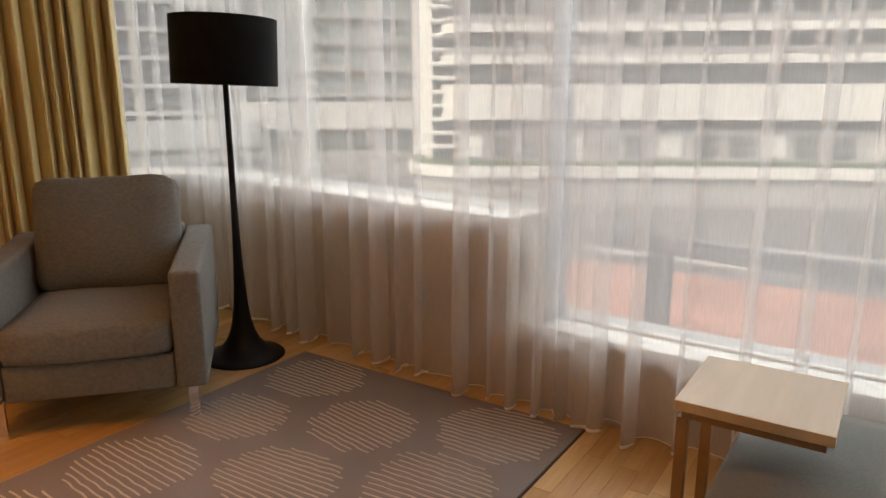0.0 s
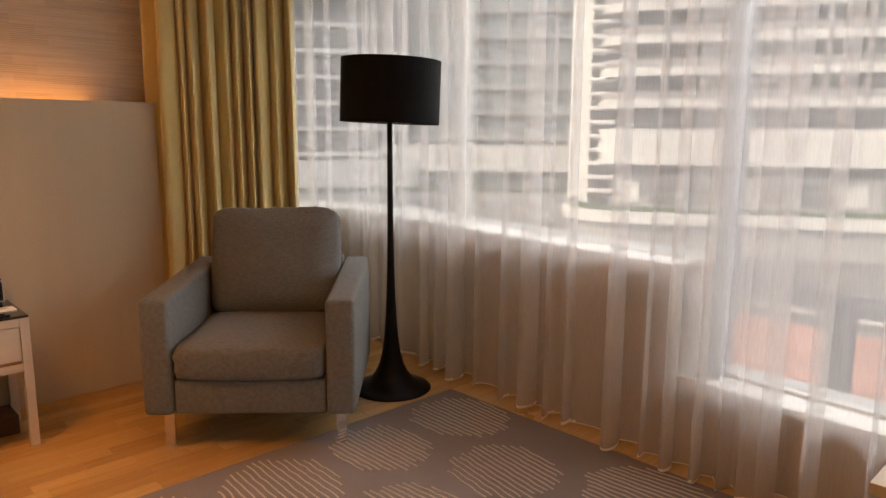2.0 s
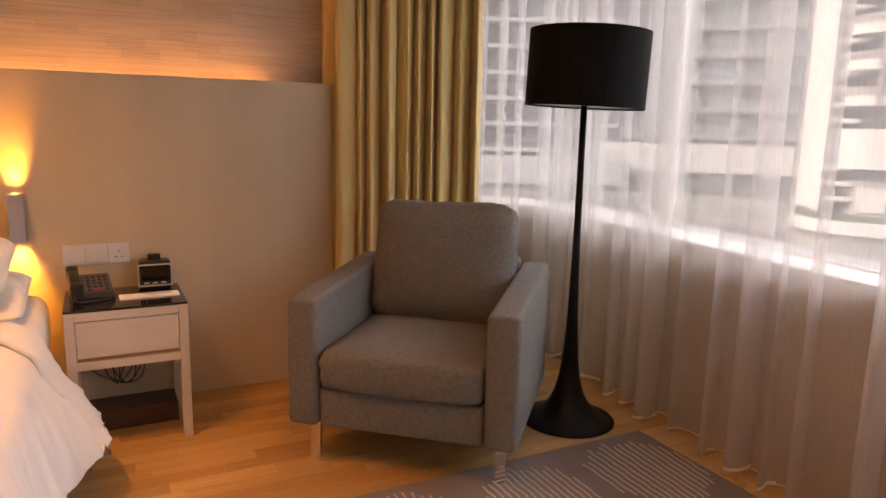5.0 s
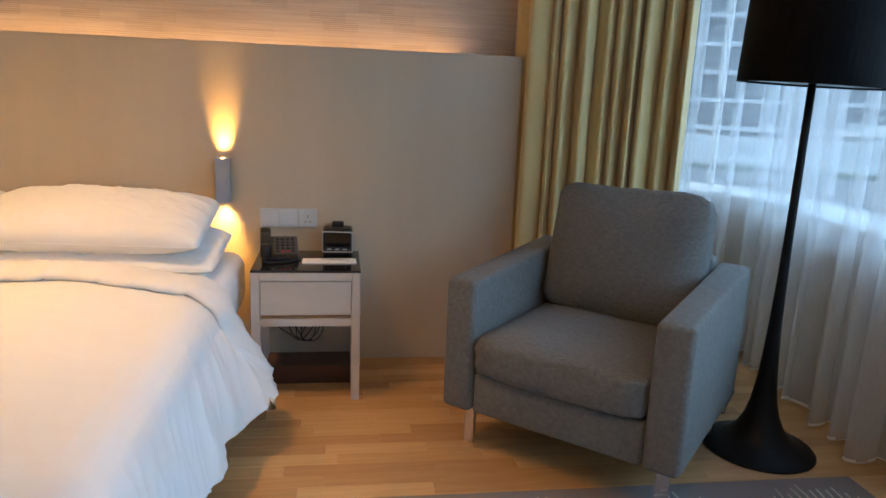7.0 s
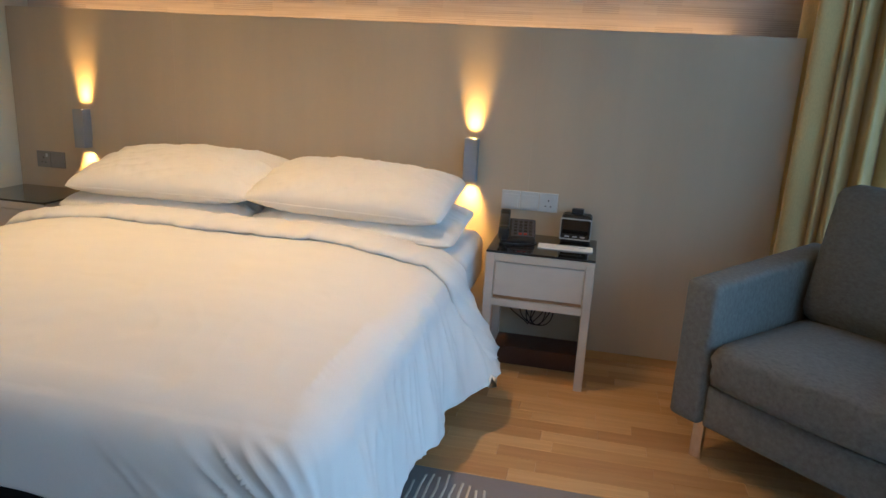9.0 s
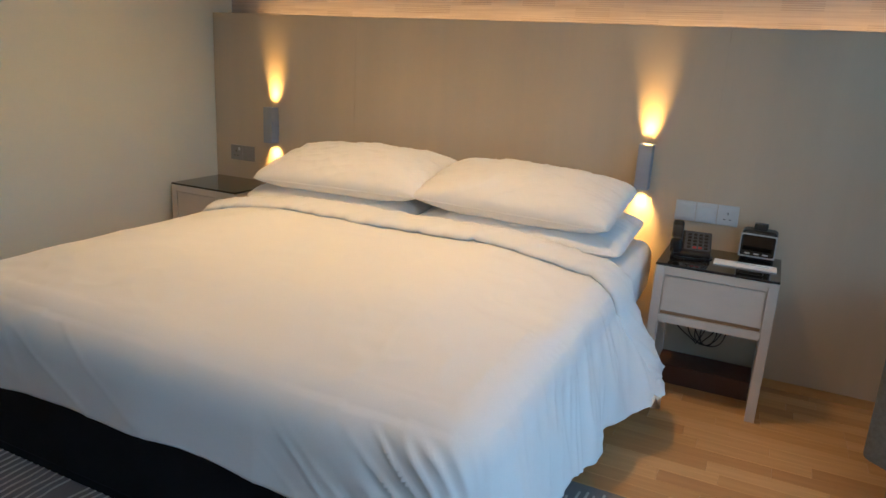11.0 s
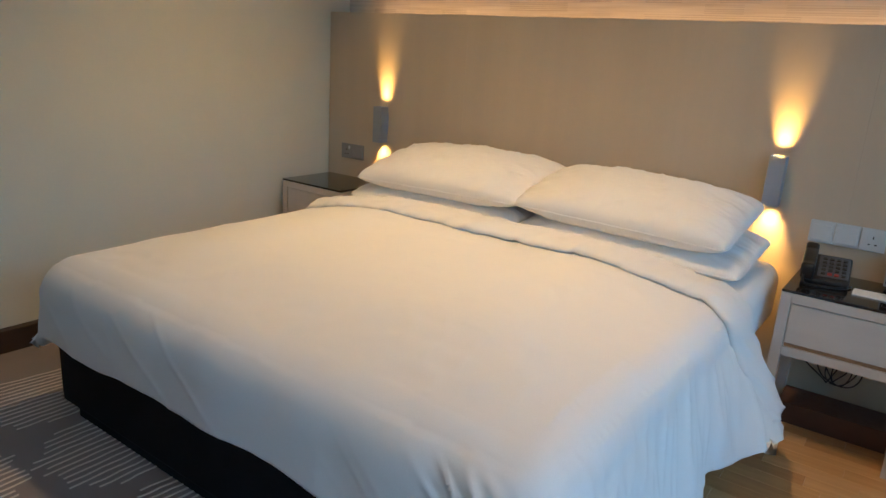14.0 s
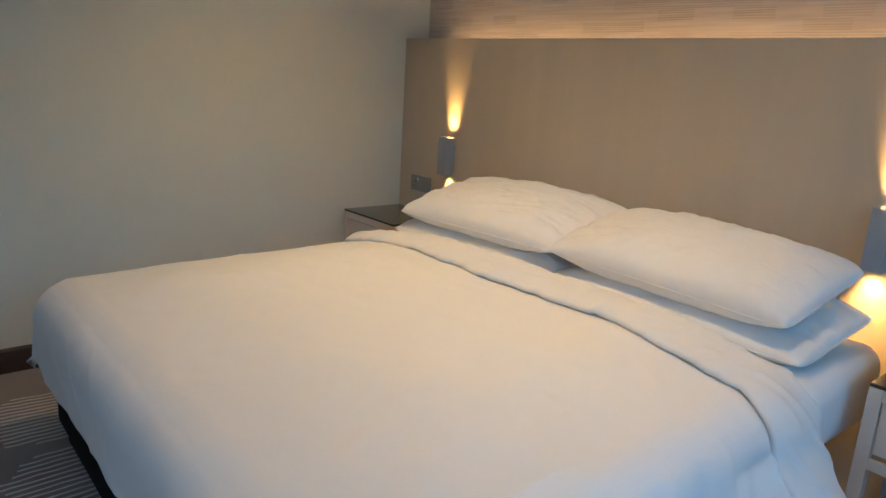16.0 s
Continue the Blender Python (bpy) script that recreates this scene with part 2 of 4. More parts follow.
def part(name, bm, material, parent, label="", smooth=False):
    ob = new(name, mesh_of(name, bm, material, smooth))
    ob.parent = parent
    return tagged(ob, label)


def thing(name, label, category, m=None, group=""):
    ob = new(name)
    ob.empty_display_size = 0.1
    if m is not None:
        ob.matrix_world = m
    return tagged(ob, label, category, group)


def structure(name, bm, material, label, category, smooth=False):
    return tagged(new(name, mesh_of(name, bm, material, smooth)), label, category, kind="structure")


def grid_mesh(bm, rows):
    """A sheet through rows of points."""
    vs = [[bm.verts.new(p) for p in row] for row in rows]
    for a, b in zip(vs, vs[1:]):
        for i in range(len(a) - 1):
            bm.faces.new((a[i], a[i + 1], b[i + 1], b[i]))
    return bm


def lathe(profile, steps=48):
    bm = bmesh.new()
    rows = [[(r * math.cos(2 * math.pi * i / steps), r * math.sin(2 * math.pi * i / steps), z) for i in range(steps)] for r, z in profile]
    vs = [[bm.verts.new(p) for p in row] for row in rows]
    for a, b in zip(vs, vs[1:]):
        for i in range(steps):
            bm.faces.new((a[i], a[(i + 1) % steps], b[(i + 1) % steps], b[i]))
    return bm


def cord(name, points, radius, material, parent=None, label="", category=""):
    cu = bpy.data.curves.new(name, "CURVE")
    cu.dimensions, cu.bevel_depth, cu.bevel_resolution = "3D", radius, 2
    sp = cu.splines.new("NURBS")
    sp.points.add(len(points) - 1)
    for p, q in zip(sp.points, points):
        p.co = (*q, 1)
    sp.use_endpoint_u, sp.order_u = True, 3
    cu.materials.append(material)
    ob = new(name, cu)
    ob.parent = parent
    return tagged(ob, label, category)


def smooth_path(points, step=0.02):
    """Points along a rounded line through the given plan points (Catmull-Rom), about step apart."""
    pts = [Vector((*p, 0)) for p in points]
    pts = [pts[0] * 2 - pts[1]] + pts + [pts[-1] * 2 - pts[-2]]
    out = []
    for a, b, c, d in zip(pts, pts[1:], pts[2:], pts[3:]):
        n = max(1, round((c - b).length / step))
        for i in range(n):
            t = i / n
            out.append(0.5 * (2 * b + (c - a) * t + (2 * a - 5 * b + 4 * c - d) * t * t + (3 * b - a - 3 * c + d) * t ** 3))
    return out + [pts[-2]]


def normals(line):
    out = []
    for i in range(len(line)):
        d = line[min(i + 1, len(line) - 1)] - line[max(i - 1, 0)]
        out.append(Vector((-d.y, d.x, 0)).normalized())
    return out


def strip(line, near, far, z0, z1):
    """A solid band along a plan line, between two offsets from it and two heights."""
    bm = bmesh.new()
    nn = normals(line)
    ring = [[bm.verts.new((p + n * o) + Vector((0, 0, z))) for o, z in ((near, z0), (far, z0), (far, z1), (near, z1))] for p, n in zip(line, nn)]
    for a, b in zip(ring, ring[1:]):
        for i in range(4):
            bm.faces.new((a[i], a[(i + 1) % 4], b[(i + 1) % 4], b[i]))
    bm.faces.new(ring[0]), bm.faces.new(ring[-1][::-1])
    return bm


# ---- the room ----
HB_X, WALL_L, H = -3.495, -2.115, 2.6
WINDOW_LINE = smooth_path([(2.3, 2.87), (-0.2, 2.885), (-1.08, 2.92), (-2.2, 3.11), (-3.0, 3.25), (-3.6, 3.335), (-3.98, 3.24), (-4.2, 2.95), (-4.27, 2.58)], 0.06)
HIGH = [p for p in WINDOW_LINE if p.x < -1.02]
LOW = [p for p in WINDOW_LINE if p.x > -1.06]

structure("floor", boxed(-4.6, 2.5, -2.4, 3.3, -0.2, -0.012), M["oak_edge"], "screed under the oak parquet", "floor")
structure("ceiling", boxed(-4.6, 2.5, -2.4, 3.6, H, H + 0.15), M["ceiling"], "white painted ceiling", "ceiling")
structure("wall_side", boxed(-3.66, 2.4, WALL_L - 0.12, WALL_L, -0.05, H), M["wall"], "plain cream painted side wall", "wall")
structure("wall_back", boxed(2.3, 2.45, WALL_L, 2.9, -0.05, H), M["wall"], "plain cream painted wall", "wall")
structure("wall_corner", boxed(-4.5, -4.27, 1.6, 2.58, -0.05, H), M["wall"], "painted wall behind the gold drape", "wall")
structure("wall_niche", boxed(-4.5, -3.66, 1.60, 1.72, -0.05, H), M["wall"], "painted wall return behind the gold drape", "wall")


def woven_wallpaper():
    """Horizontal threads with staggered blocks of darker weave."""
    m, n, l, b = tree("woven_wallpaper")
    lines = noisy(n, l, coords(n, l, (1, 3, 110)), 1.0, 4, 0.6)
    big = noisy(n, l, coords(n, l, (1, 1.5, 6)), 1.0, 3)
    tc, sp, cb = n.new("ShaderNodeTexCoord"), n.new("ShaderNodeSeparateXYZ"), n.new("ShaderNodeCombineXYZ")
    l.new(tc.outputs["Object"], sp.inputs[0])
    l.new(sp.outputs["Y"], cb.inputs[0]), l.new(sp.outputs["Z"], cb.inputs[1])
    bricks = n.new("ShaderNodeTexBrick")
    l.new(cb.outputs[0], bricks.inputs["Vector"])
    bricks.inputs["Color1"].default_value, bricks.inputs["Color2"].default_value = (0, 0, 0, 1), (1, 1, 1, 1)
    bricks.inputs["Scale"].default_value, bricks.inputs["Mortar Size"].default_value = 1.0, 0.0
    bricks.inputs["Brick Width"].default_value, bricks.inputs["Row Height"].default_value = 0.16, 0.045
    bricks.offset, bricks.squash = 0.37, 1.0
    rib = n.new("ShaderNodeTexWave")
    rib.bands_direction = "Y"
    rib.inputs["Scale"].default_value = 36.0
    l.new(cb.outputs[0], rib.inputs["Vector"])
    block = ramp(n, l, bricks.outputs["Color"], [(0.45, (0,) * 3), (0.8, (1,) * 3)])
    thread = mixed(n, l, 1.0, block, ramp(n, l, rib.outputs["Fac"], [(0.35, (1,) * 3), (0.65, (0,) * 3)]), "MULTIPLY")
    c = mixed(n, l, 1.0, ramp(n, l, lines, [(0.3, (0.50, 0.43, 0.36)), (0.7, (0.64, 0.57, 0.48))]), ramp(n, l, big, [(0.3, (0.9,) * 3), (0.7, (1,) * 3)]), "MULTIPLY")
    c = mixed(n, l, 1.0, c, ramp(n, l, thread, [(0, (1,) * 3), (1, (0.80, 0.79, 0.78))]), "MULTIPLY")
    l.new(c, b.inputs["Base Color"])
    b.inputs["Roughness"].default_value = 0.8
    bumped(n, l, b, lines, 0.25, 0.002)
    return m


structure("wall_head", boxed(-3.78, -3.655, WALL_L - 0.12, 1.72, -0.05, H), woven_wallpaper(), "horizontally woven beige wallpaper above the headboard", "wall")

PARAPET = smooth_path([(2.3, 2.83), (-0.42, 2.84), (-1.1, 2.867), (-1.69, 2.925), (-2.45, 3.02), (-3.2, 3.105), (-3.6, 3.16), (-4.0, 3.07), (-4.17, 2.78), (-4.22, 2.58)], 0.05)
HIGH_FACE, LOW_FACE = [p for p in PARAPET if p.x < -1.17], [p for p in PARAPET if p.x > -1.22]
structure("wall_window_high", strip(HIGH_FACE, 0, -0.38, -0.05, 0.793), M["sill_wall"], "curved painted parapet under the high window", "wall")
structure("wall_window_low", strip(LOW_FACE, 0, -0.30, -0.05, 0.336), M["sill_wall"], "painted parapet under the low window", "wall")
structure("sill_high", strip(HIGH_FACE, 0.010, -0.40, 0.795, 0.825), M["frame"], "pale curved window sill board", "sill")
structure("sill_low", strip(LOW_FACE, 0.010, -0.32, 0.338, 0.368), M["frame"], "pale low window sill board", "sill")
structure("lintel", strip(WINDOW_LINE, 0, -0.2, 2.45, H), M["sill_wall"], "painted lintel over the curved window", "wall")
structure("post", boxed(-1.07, -1.015, 2.94, 3.06, 0.3, 2.46, bevel=0.006), M["mullion"], "grey metal corner post of the window", "window frame")


def window(name, line, z0, mullions):
    frame_line = line
    win = tagged(new(name, mesh_of(name, strip(frame_line, -0.10, -0.16, z0, z0 + 0.045), M["frame"])), "large curved hotel window behind sheer curtains", "window", kind="structure")
    part("head_rail", strip(frame_line, -0.10, -0.16, 2.40, 2.45), M["frame"], win)
    pane = part("pane", strip(frame_line, -0.128, -0.134, z0 + 0.045, 2.40), M["glass"], win, "clear window glass", smooth=False)
    pane.visible_shadow = False
    nn = normals(frame_line)
    for i in mullions:
        p, n = frame_line[i], nn[i]
        a = p + n * -0.13
        bm = boxed(-0.022, 0.022, -0.04, 0.04, z0 + 0.045, 2.40, bevel=0.004)
        bmesh.ops.rotate(bm, cent=(0, 0, 0), matrix=Matrix.Rotation(math.atan2(n.y, n.x) + math.pi / 2, 3, "Z"), verts=bm.verts)
        bmesh.ops.translate(bm, vec=a, verts=bm.verts)
        part("mullion", bm, M["frame"], win)


def nearest(line, x, y):
    return min(range(len(line)), key=lambda i: (line[i].x - x) ** 2 + (line[i].y - y) ** 2)


window("window_1", HIGH, 0.785, [nearest(HIGH, -4.18, 3.05), nearest(HIGH, -2.9, 3.23)])
window("window_2", LOW, 0.335, [nearest(LOW, 0.55, 2.88)])

structure("baseboard", boxed(-3.49, 2.3, WALL_L, WALL_L + 0.045, -0.01, 0.1, bevel=0.004), M["wood_floor_dark"], "dark brown wooden skirting board", "skirting")
structure("carpet_edge", boxed(-2.366, -0.772, WALL_L + 0.046, 2.745, -0.012, 0.002), M["wood_floor_dark"], "edge strip under the inset carpet", "trim")

# headboard: three flush laminate panels on a recessed plinth, open light cove behind
head = thing("headboard", "wide beige laminate headboard panel with a glowing light cove on top", "headboard", pose(HB_X, -0.2, 0))
for a, b in ((WALL_L + 0.004, -1.1502), (-1.15, 0.6398), (0.64, 1.705)):
    part("panel", boxed(-0.04, 0, a + 0.2, b + 0.2, 0.045, 1.497, bevel=0.0005, segments=1), M["laminate"], head)
part("plinth", boxed(-0.1, -0.012, WALL_L + 0.21, 1.9, -0.01, 0.044), M["parquet"], head)
part("side_cheek", boxed(-0.158, -0.0405, 1.885, 1.905, 0.0, 1.494), M["wood_floor_dark"], head, "dark brown side edge")
part("cove_floor", boxed(-0.158, -0.041, WALL_L + 0.21, 1.884, 1.38, 1.40), M["laminate"], head)

# ---- the bed ----
BY, BX0, BX1 = -0.55, -3.47, -1.53
bed = thing("bed", "king-size bed with a black fabric base and white mattress", "bed", pose(-2.5, BY, 0))
part("base", boxed(-0.95, 0.945, -0.915, 0.90, 0.04, 0.32, bevel=0.012), M["bed_base"], bed, "black fabric bed base")
part("plinth", boxed(-0.9, 0.935, -0.82, 0.82, 0.0, 0.045, bevel=0.004), M["bed_base"], bed, "black recessed bed plinth")
bm = boxed(-0.96, 0.94, -0.92, 0.965, 0.32, 0.56, bevel=0.05, segments=4)
part("mattress", bm, M["sheet"], bed, "white sheeted mattress", smooth=True)
bm = boxed(-0.955, -0.42, 0.3, 1.015, 0.34, 0.592, bevel=0.07, segments=5)
bmesh.ops.subdivide_edges(bm, edges=[e for e in bm.edges if e.calc_length() > 0.15], cuts=7, use_grid_fill=True)
for v in bm.verts:
    v.co += Vector((0, 1, 1)) * 0.008 * noise.noise((v.co.x * 9, v.co.y * 7, v.co.z * 7))
part("loose_sheet", bm, M["sheet"], bed, "white bed sheet over the mattress side", smooth=True)


def drop(d, r, flare):
    """How far out and down the cloth lies, d along it past the edge."""
    if d < r * math.pi / 2:
        a = d / r
        return r * math.sin(a), r * (1 - math.cos(a))
    e = d - r * math.pi / 2
    return r + flare * e, r + e * math.sqrt(max(0.05, 1 - flare * flare))


def ease(a):
    a = min(1.0, max(0.0, a))
    return a * a * (3 - 2 * a)


def ridge(a):
    return (1 - abs(a)) ** 3


def duvet_mesh():
    bm = bmesh.new()
    x0, x1 = -2.83, -1.632           # head edge and foot edge of the flat top
    ya, yb = BY - 0.855, BY + 0.90     # flat top between the sides
    top, rows = 0.572, []
    nu, nv = 190, 290
    for i in range(nu + 1):
        u = i / nu
        row = []
        for j in range(nv + 1):
            v = j / nv
            foot = 0.33 + 0.006 * math.sin(v * 9) + 0.006 * math.sin(v * 31)
            x = x0 + (x1 - x0 + foot) * u
            left = 0.33
            right = 0.45 + 0.03 * math.sin(u * 7 + 1) + 0.02 * math.sin(u * 19)
            y = ya - left + (yb - ya + left + right) * v
            du = max(0.0, x - x1)
            dv = max(0.0, ya - y, y - yb)
            sy = -1 if y < ya else 1
            d = math.hypot(du, dv)
            px, py, pz = min(x, x1), min(max(y, ya), yb), top
            if d > 1e-6:
                side = dv / d
                flare = 0.02 + ((0.24 + 0.30 * math.exp(-((px + 2.83) / 0.25) ** 2)) if sy > 0 else 0.03) * side ** 2 + 0.02 * (1 - side)
                limit = 0.40 if sy > 0 and side > 0.7 else 0.27
                out, down = drop(min(d, limit + 0.09), 0.10 + 0.03 * (1 - side), flare)
                fold = 0.15 * math.sin(y * 23 + 2 * math.sin(y * 6)) * (du / d) + math.sin(x * 17 + 2.2 * math.sin(x * 5)) * side
                out += 0.010 * (fold + 0.6) * min(1, down / 0.3) + 0.03 * side * (1 - side) * min(1, down / 0.2)
                px += out * du / d
                py += out * dv / d * sy
                pz -= down
            # soft swell, plumper along the middle, with long low creases
            pz += 0.062 * ease((x1 - x + 0.14) / 0.55) * ease((min(y - ya, yb - y) + 0.14) / 0.55)
            nz = noise.noise((px * 2.3, py * 2.0, 1.7)) * 0.012 + noise.noise((px * 6, py * 3.5, 5.1)) * 0.006 + noise.noise((px * 15, py * 9, 2.1)) * 0.0025 + 0.004 * ridge(noise.noise((px * 3.1 + py * 1.2, py * 2.6 - px, 8.8))) + 0.003 * ridge(noise.noise((px * 7 - py * 4, py * 8 + px * 3, 4.4)))
            pz += nz * (1 if d == 0 else 0.5)
            if d > 0.08:
                near = math.exp(-((py - 0.35) ** 2 + (px + 1.55) ** 2) / 0.12)
                c = 0.006 + noise.noise((px * 7, py * 7, pz * 3.2)) * 0.008 + noise.noise((px * 17, py * 17, pz * 6)) * 0.003
                # slanting pulls on the foot side, closer together towards the corner
                lean = y - 1.25 * du
                pull = (0.25 + 0.75 * ease(0.5 + 1.6 * noise.noise((y * 5, du * 6, 9.3)))) * (ease((y + 0.10) / 0.5) * (1 - side) + 0.3 * near)
                c += pull * (0.020 * ridge(noise.noise((lean * 13.0, du * 2.2, 3.1))) ** 2 - 0.007 * ridge(noise.noise((lean * 17.0, du * 1.6, 7.7)))) * min(1, (d - 0.08) / 0.06)
                c += 0.005 * (1 - side) * ridge(noise.noise((lean * 5.0, du * 3.0, 12.5))) ** 3
                c += 0.012 * side * ridge(noise.noise((px * 12 + pz * 5, 1.0, pz * 2.5))) * min(1, (d - 0.08) / 0.1)
                c *= 1.0 if side > 0.5 or near > 0.15 else 0.75
                px += c * du / d
                py += c * dv / d * sy
            row.append((px, py, pz))
        rows.append(row)
    return grid_mesh(bm, rows)


duvet = tagged(new("duvet", mesh_of("duvet", duvet_mesh(), M["duvet"], True)), "thick white cotton duvet draped over the bed", "duvet")
so = duvet.modifiers.new("thickness", "SOLIDIFY")
so.thickness, so.offset = 0.028, -1


def fold_mesh():
    """The top of the duvet turned back towards the foot: a soft roll across the bed."""
    bm = bmesh.new()
    rows = []
    ya, yb = BY - 0.855, BY + 0.90
    for i in range(221):
        v = i / 220
        s = -0.30 + (yb - ya + 0.73) * v
        y, dv = min(max(ya + s, ya), yb), max(0.0, -s, s - (yb - ya))
        sy = -1 if s < 0 else 1
        flare = 0.5 if sy > 0 else 0.03
        out, down = drop(dv, 0.10, flare) if dv else (0, 0)
        bed_top = 0.572 + 0.062 * ease((min(s, yb - ya - s) + 0.14) / 0.55)
        wob = 0.010 * math.sin(v * 17) + 0.006 * math.sin(v * 43 + 1) + 0.012 * noise.noise((v * 24, 0.5, 2.0))
        row = []
        for k in range(29):
            a = k / 28
            xx = -2.725 + wob * (1 - a) - 0.27 * a
            lift = 0.052 * math.sin(math.pi * min(1, a * 0.99 + 0.003)) ** 0.36 * (1 - 0.35 * a) - 0.014
            puff = 0.008 * noise.noise((xx * 9, s * 5, 3.3)) + 0.004 * noise.noise((xx * 20, s * 14, 1.3)) + 0.010 * ridge(noise.noise((xx * 5, s * 9 + xx * 6, 6.1))) ** 3
            tilt = min(1.0, dv / 0.15)
            row.append((xx, y + sy * (out + (lift + puff + 0.016) * tilt), bed_top + (lift + puff + 0.014) * (1 - 0.8 * tilt) - down - 0.012 * a))
        rows.append(row)
    return grid_mesh(bm, rows)


fold = part("turned_back_end", fold_mesh(), M["duvet"], duvet, "white duvet end turned back", smooth=True)
so = fold.modifiers.new("thickness", "SOLIDIFY")
so.thickness, so.offset = 0.02, -1


def pillow_mesh(w, d, h, seed):
    bm = bmesh.new()
    nu, nv = 120, 70
    for side in (1, -1):
        rows = []
        for i in range(nu + 1):
            u = -1 + 2 * i / nu
            row = []
            for j in range(nv + 1):
                v = -1 + 2 * j / nv
                pinch_x = 1 - 0.045 * (1 - abs(v) ** 3)
                pinch_y = 1 - 0.055 * (1 - abs(u) ** 3)
                puff = max(0.0, (1 - abs(u) ** 2.6) * (1 - abs(v) ** 2.6)) ** 0.5
                z = side * h / 2 * puff
                z += 0.010 * noise.noise((u * 2.1 + seed, v * 1.6, side)) * puff + 0.006 * noise.noise((u * 6 + seed, v * 4, side * 2)) * puff
                crease = math.sin(v * 14 + seed + 3 * u) * max(0, abs(u) - 0.5) ** 1.5 * 0.035 + 0.006 * ridge(noise.noise((u * 4.5 + v * 2 + seed, v * 1.4, side * 3.0))) + 0.002 * ridge(noise.noise((u * 9 - v * 5 + seed, v * 3 + u * 3, side * 5.0)))
                # puckers that run in from the seams
                crease += 0.0045 * ridge(noise.noise((u * 9 + seed, v * 1.3 + u, side * 7.0))) ** 2 * ease((abs(v) - 0.2) / 0.6)
                crease += 0.006 * ridge(noise.noise((u * 1.6 + seed * 2, v * 7 + u * 2, side * 9.0))) ** 2 * ease((abs(u) - 0.45) / 0.4)
                crease += 0.008 * ridge(noise.noise((u * 2.0 - v * 4.0 + seed * 3, v * 0.8 + u * 1.5, side * 11.0))) ** 3
                soft = 1 - 0.07 * abs(u * v) ** 5
                row.append((u * w / 2 * pinch_x * soft, v * d / 2 * pinch_y * soft, z + crease * puff))
            rows.append(row)
        grid_mesh(bm, rows)
    bmesh.ops.remove_doubles(bm, verts=bm.verts, dist=0.0005)
    return bm


def pillow(m, w, d, h, seed, label):
    ob = tagged(new("pillow", mesh_of("pillow", pillow_mesh(w, d, h, seed), M["pillow"], True)), label, "pillow", "pillows on the bed")
    ob.matrix_world = m
    pts = []
    for i in range(160):
        a = i / 40
        k, f = int(a), -1 + 2 * (a - int(a))
        u, v = ((f, -1), (1, f), (-f, 1), (-1, -f))[k]
        soft = 1 - 0.07 * abs(u * v) ** 5
        pts.append((soft * u * w / 2 * (1 - 0.045 * (1 - abs(v) ** 3)), soft * v * d / 2 * (1 - 0.055 * (1 - abs(u) ** 3)), 0.002 * noise.noise((u * 6, v * 6, seed))))
    cord("seam", pts + pts[:1], 0.0024, M["pillow"], ob, "stitched white edge seam")
    return ob


pillow(pose(-3.20, -0.96, 0.645, 6, 0, 90), 0.97, 0.52, 0.15, 1.0, "white cotton pillow lying under another pillow")
pillow(pose(-3.20, -0.045, 0.645, 6, 0, 90), 0.95, 0.52, 0.15, 2.0, "white cotton pillow lying under another pillow")
pillow(pose(-3.20, -0.935, 0.768, 12, -1, 91), 0.94, 0.52, 0.19, 3.4, "plump white cotton pillow on top of another pillow")
pillow(pose(-3.20, -0.075, 0.766, 11, 1, 89), 0.91, 0.52, 0.20, 5.2, "plump white cotton pillow on top of another pillow")


# ---- night stands ----
def nightstand(m, label):
    t = thing("nightstand", label, "nightstand", m, "night stands beside the bed")
    w, d, h, k = 0.45, 0.37, 0.572, 0.036
    part("carcass", boxed(-w / 2 + k, w / 2 - k, 0.012, d - 0.01, 0.372, h - 0.004), M["night_white"], t)
    for sx in (-1, 1):
        for y in (0.0, d - k):
            part("leg", boxed(sx * (w / 2 - k / 2) - k / 2, sx * (w / 2 - k / 2) + k / 2, y, y + k, 0, h, bevel=0.002), M["night_white"], t)
        part("side_panel", boxed(sx * (w / 2 - 0.016) - 0.011, sx * (w / 2 - 0.016) + 0.011, k, d - k, 0.345, h - 0.002), M["night_white"], t)
    part("top_rail", boxed(-w / 2 + k, w / 2 - k, 0.001, 0.03, h - 0.034, h - 0.001), M["night_white"], t)
    part("lower_rail", boxed(-w / 2 + k, w / 2 - k, 0.001, d - 0.02, 0.340, 0.372), M["night_white"], t)
    drawer = part("drawer_front", boxed(-w / 2 + k + 0.004, w / 2 - k - 0.004, 0.004, 0.022, 0.388, h - 0.038, bevel=0.0015), M["night_white"], t)
    part("finger_groove", boxed(-w / 2 + k + 0.004, w / 2 - k - 0.004, 0.009, 0.02, 0.3735, 0.387), M["oak_edge"], drawer)
    part("plinth", boxed(-w / 2 + k, w / 2 - k, 0.19, d - 0.005, 0.0, 0.085, bevel=0.002), M["reddish_wood"], t, "dark reddish-brown plinth box")
    part("glass_top", boxed(-w / 2, w / 2, 0.0, d, h, h + 0.010, bevel=0.002), M["black_glass"], t, "black glass top")
    return t


right_stand = nightstand(pose(-3.118, 0.747, 0, 0, 0, 90), "whitewashed nightstand with one drawer and a black glass top")
nightstand(pose(-3.098, -1.845, 0, 0, 0, 90), "whitewashed nightstand with one drawer and a bare black glass top")
tagged(right_stand, group="night stands beside the bed")


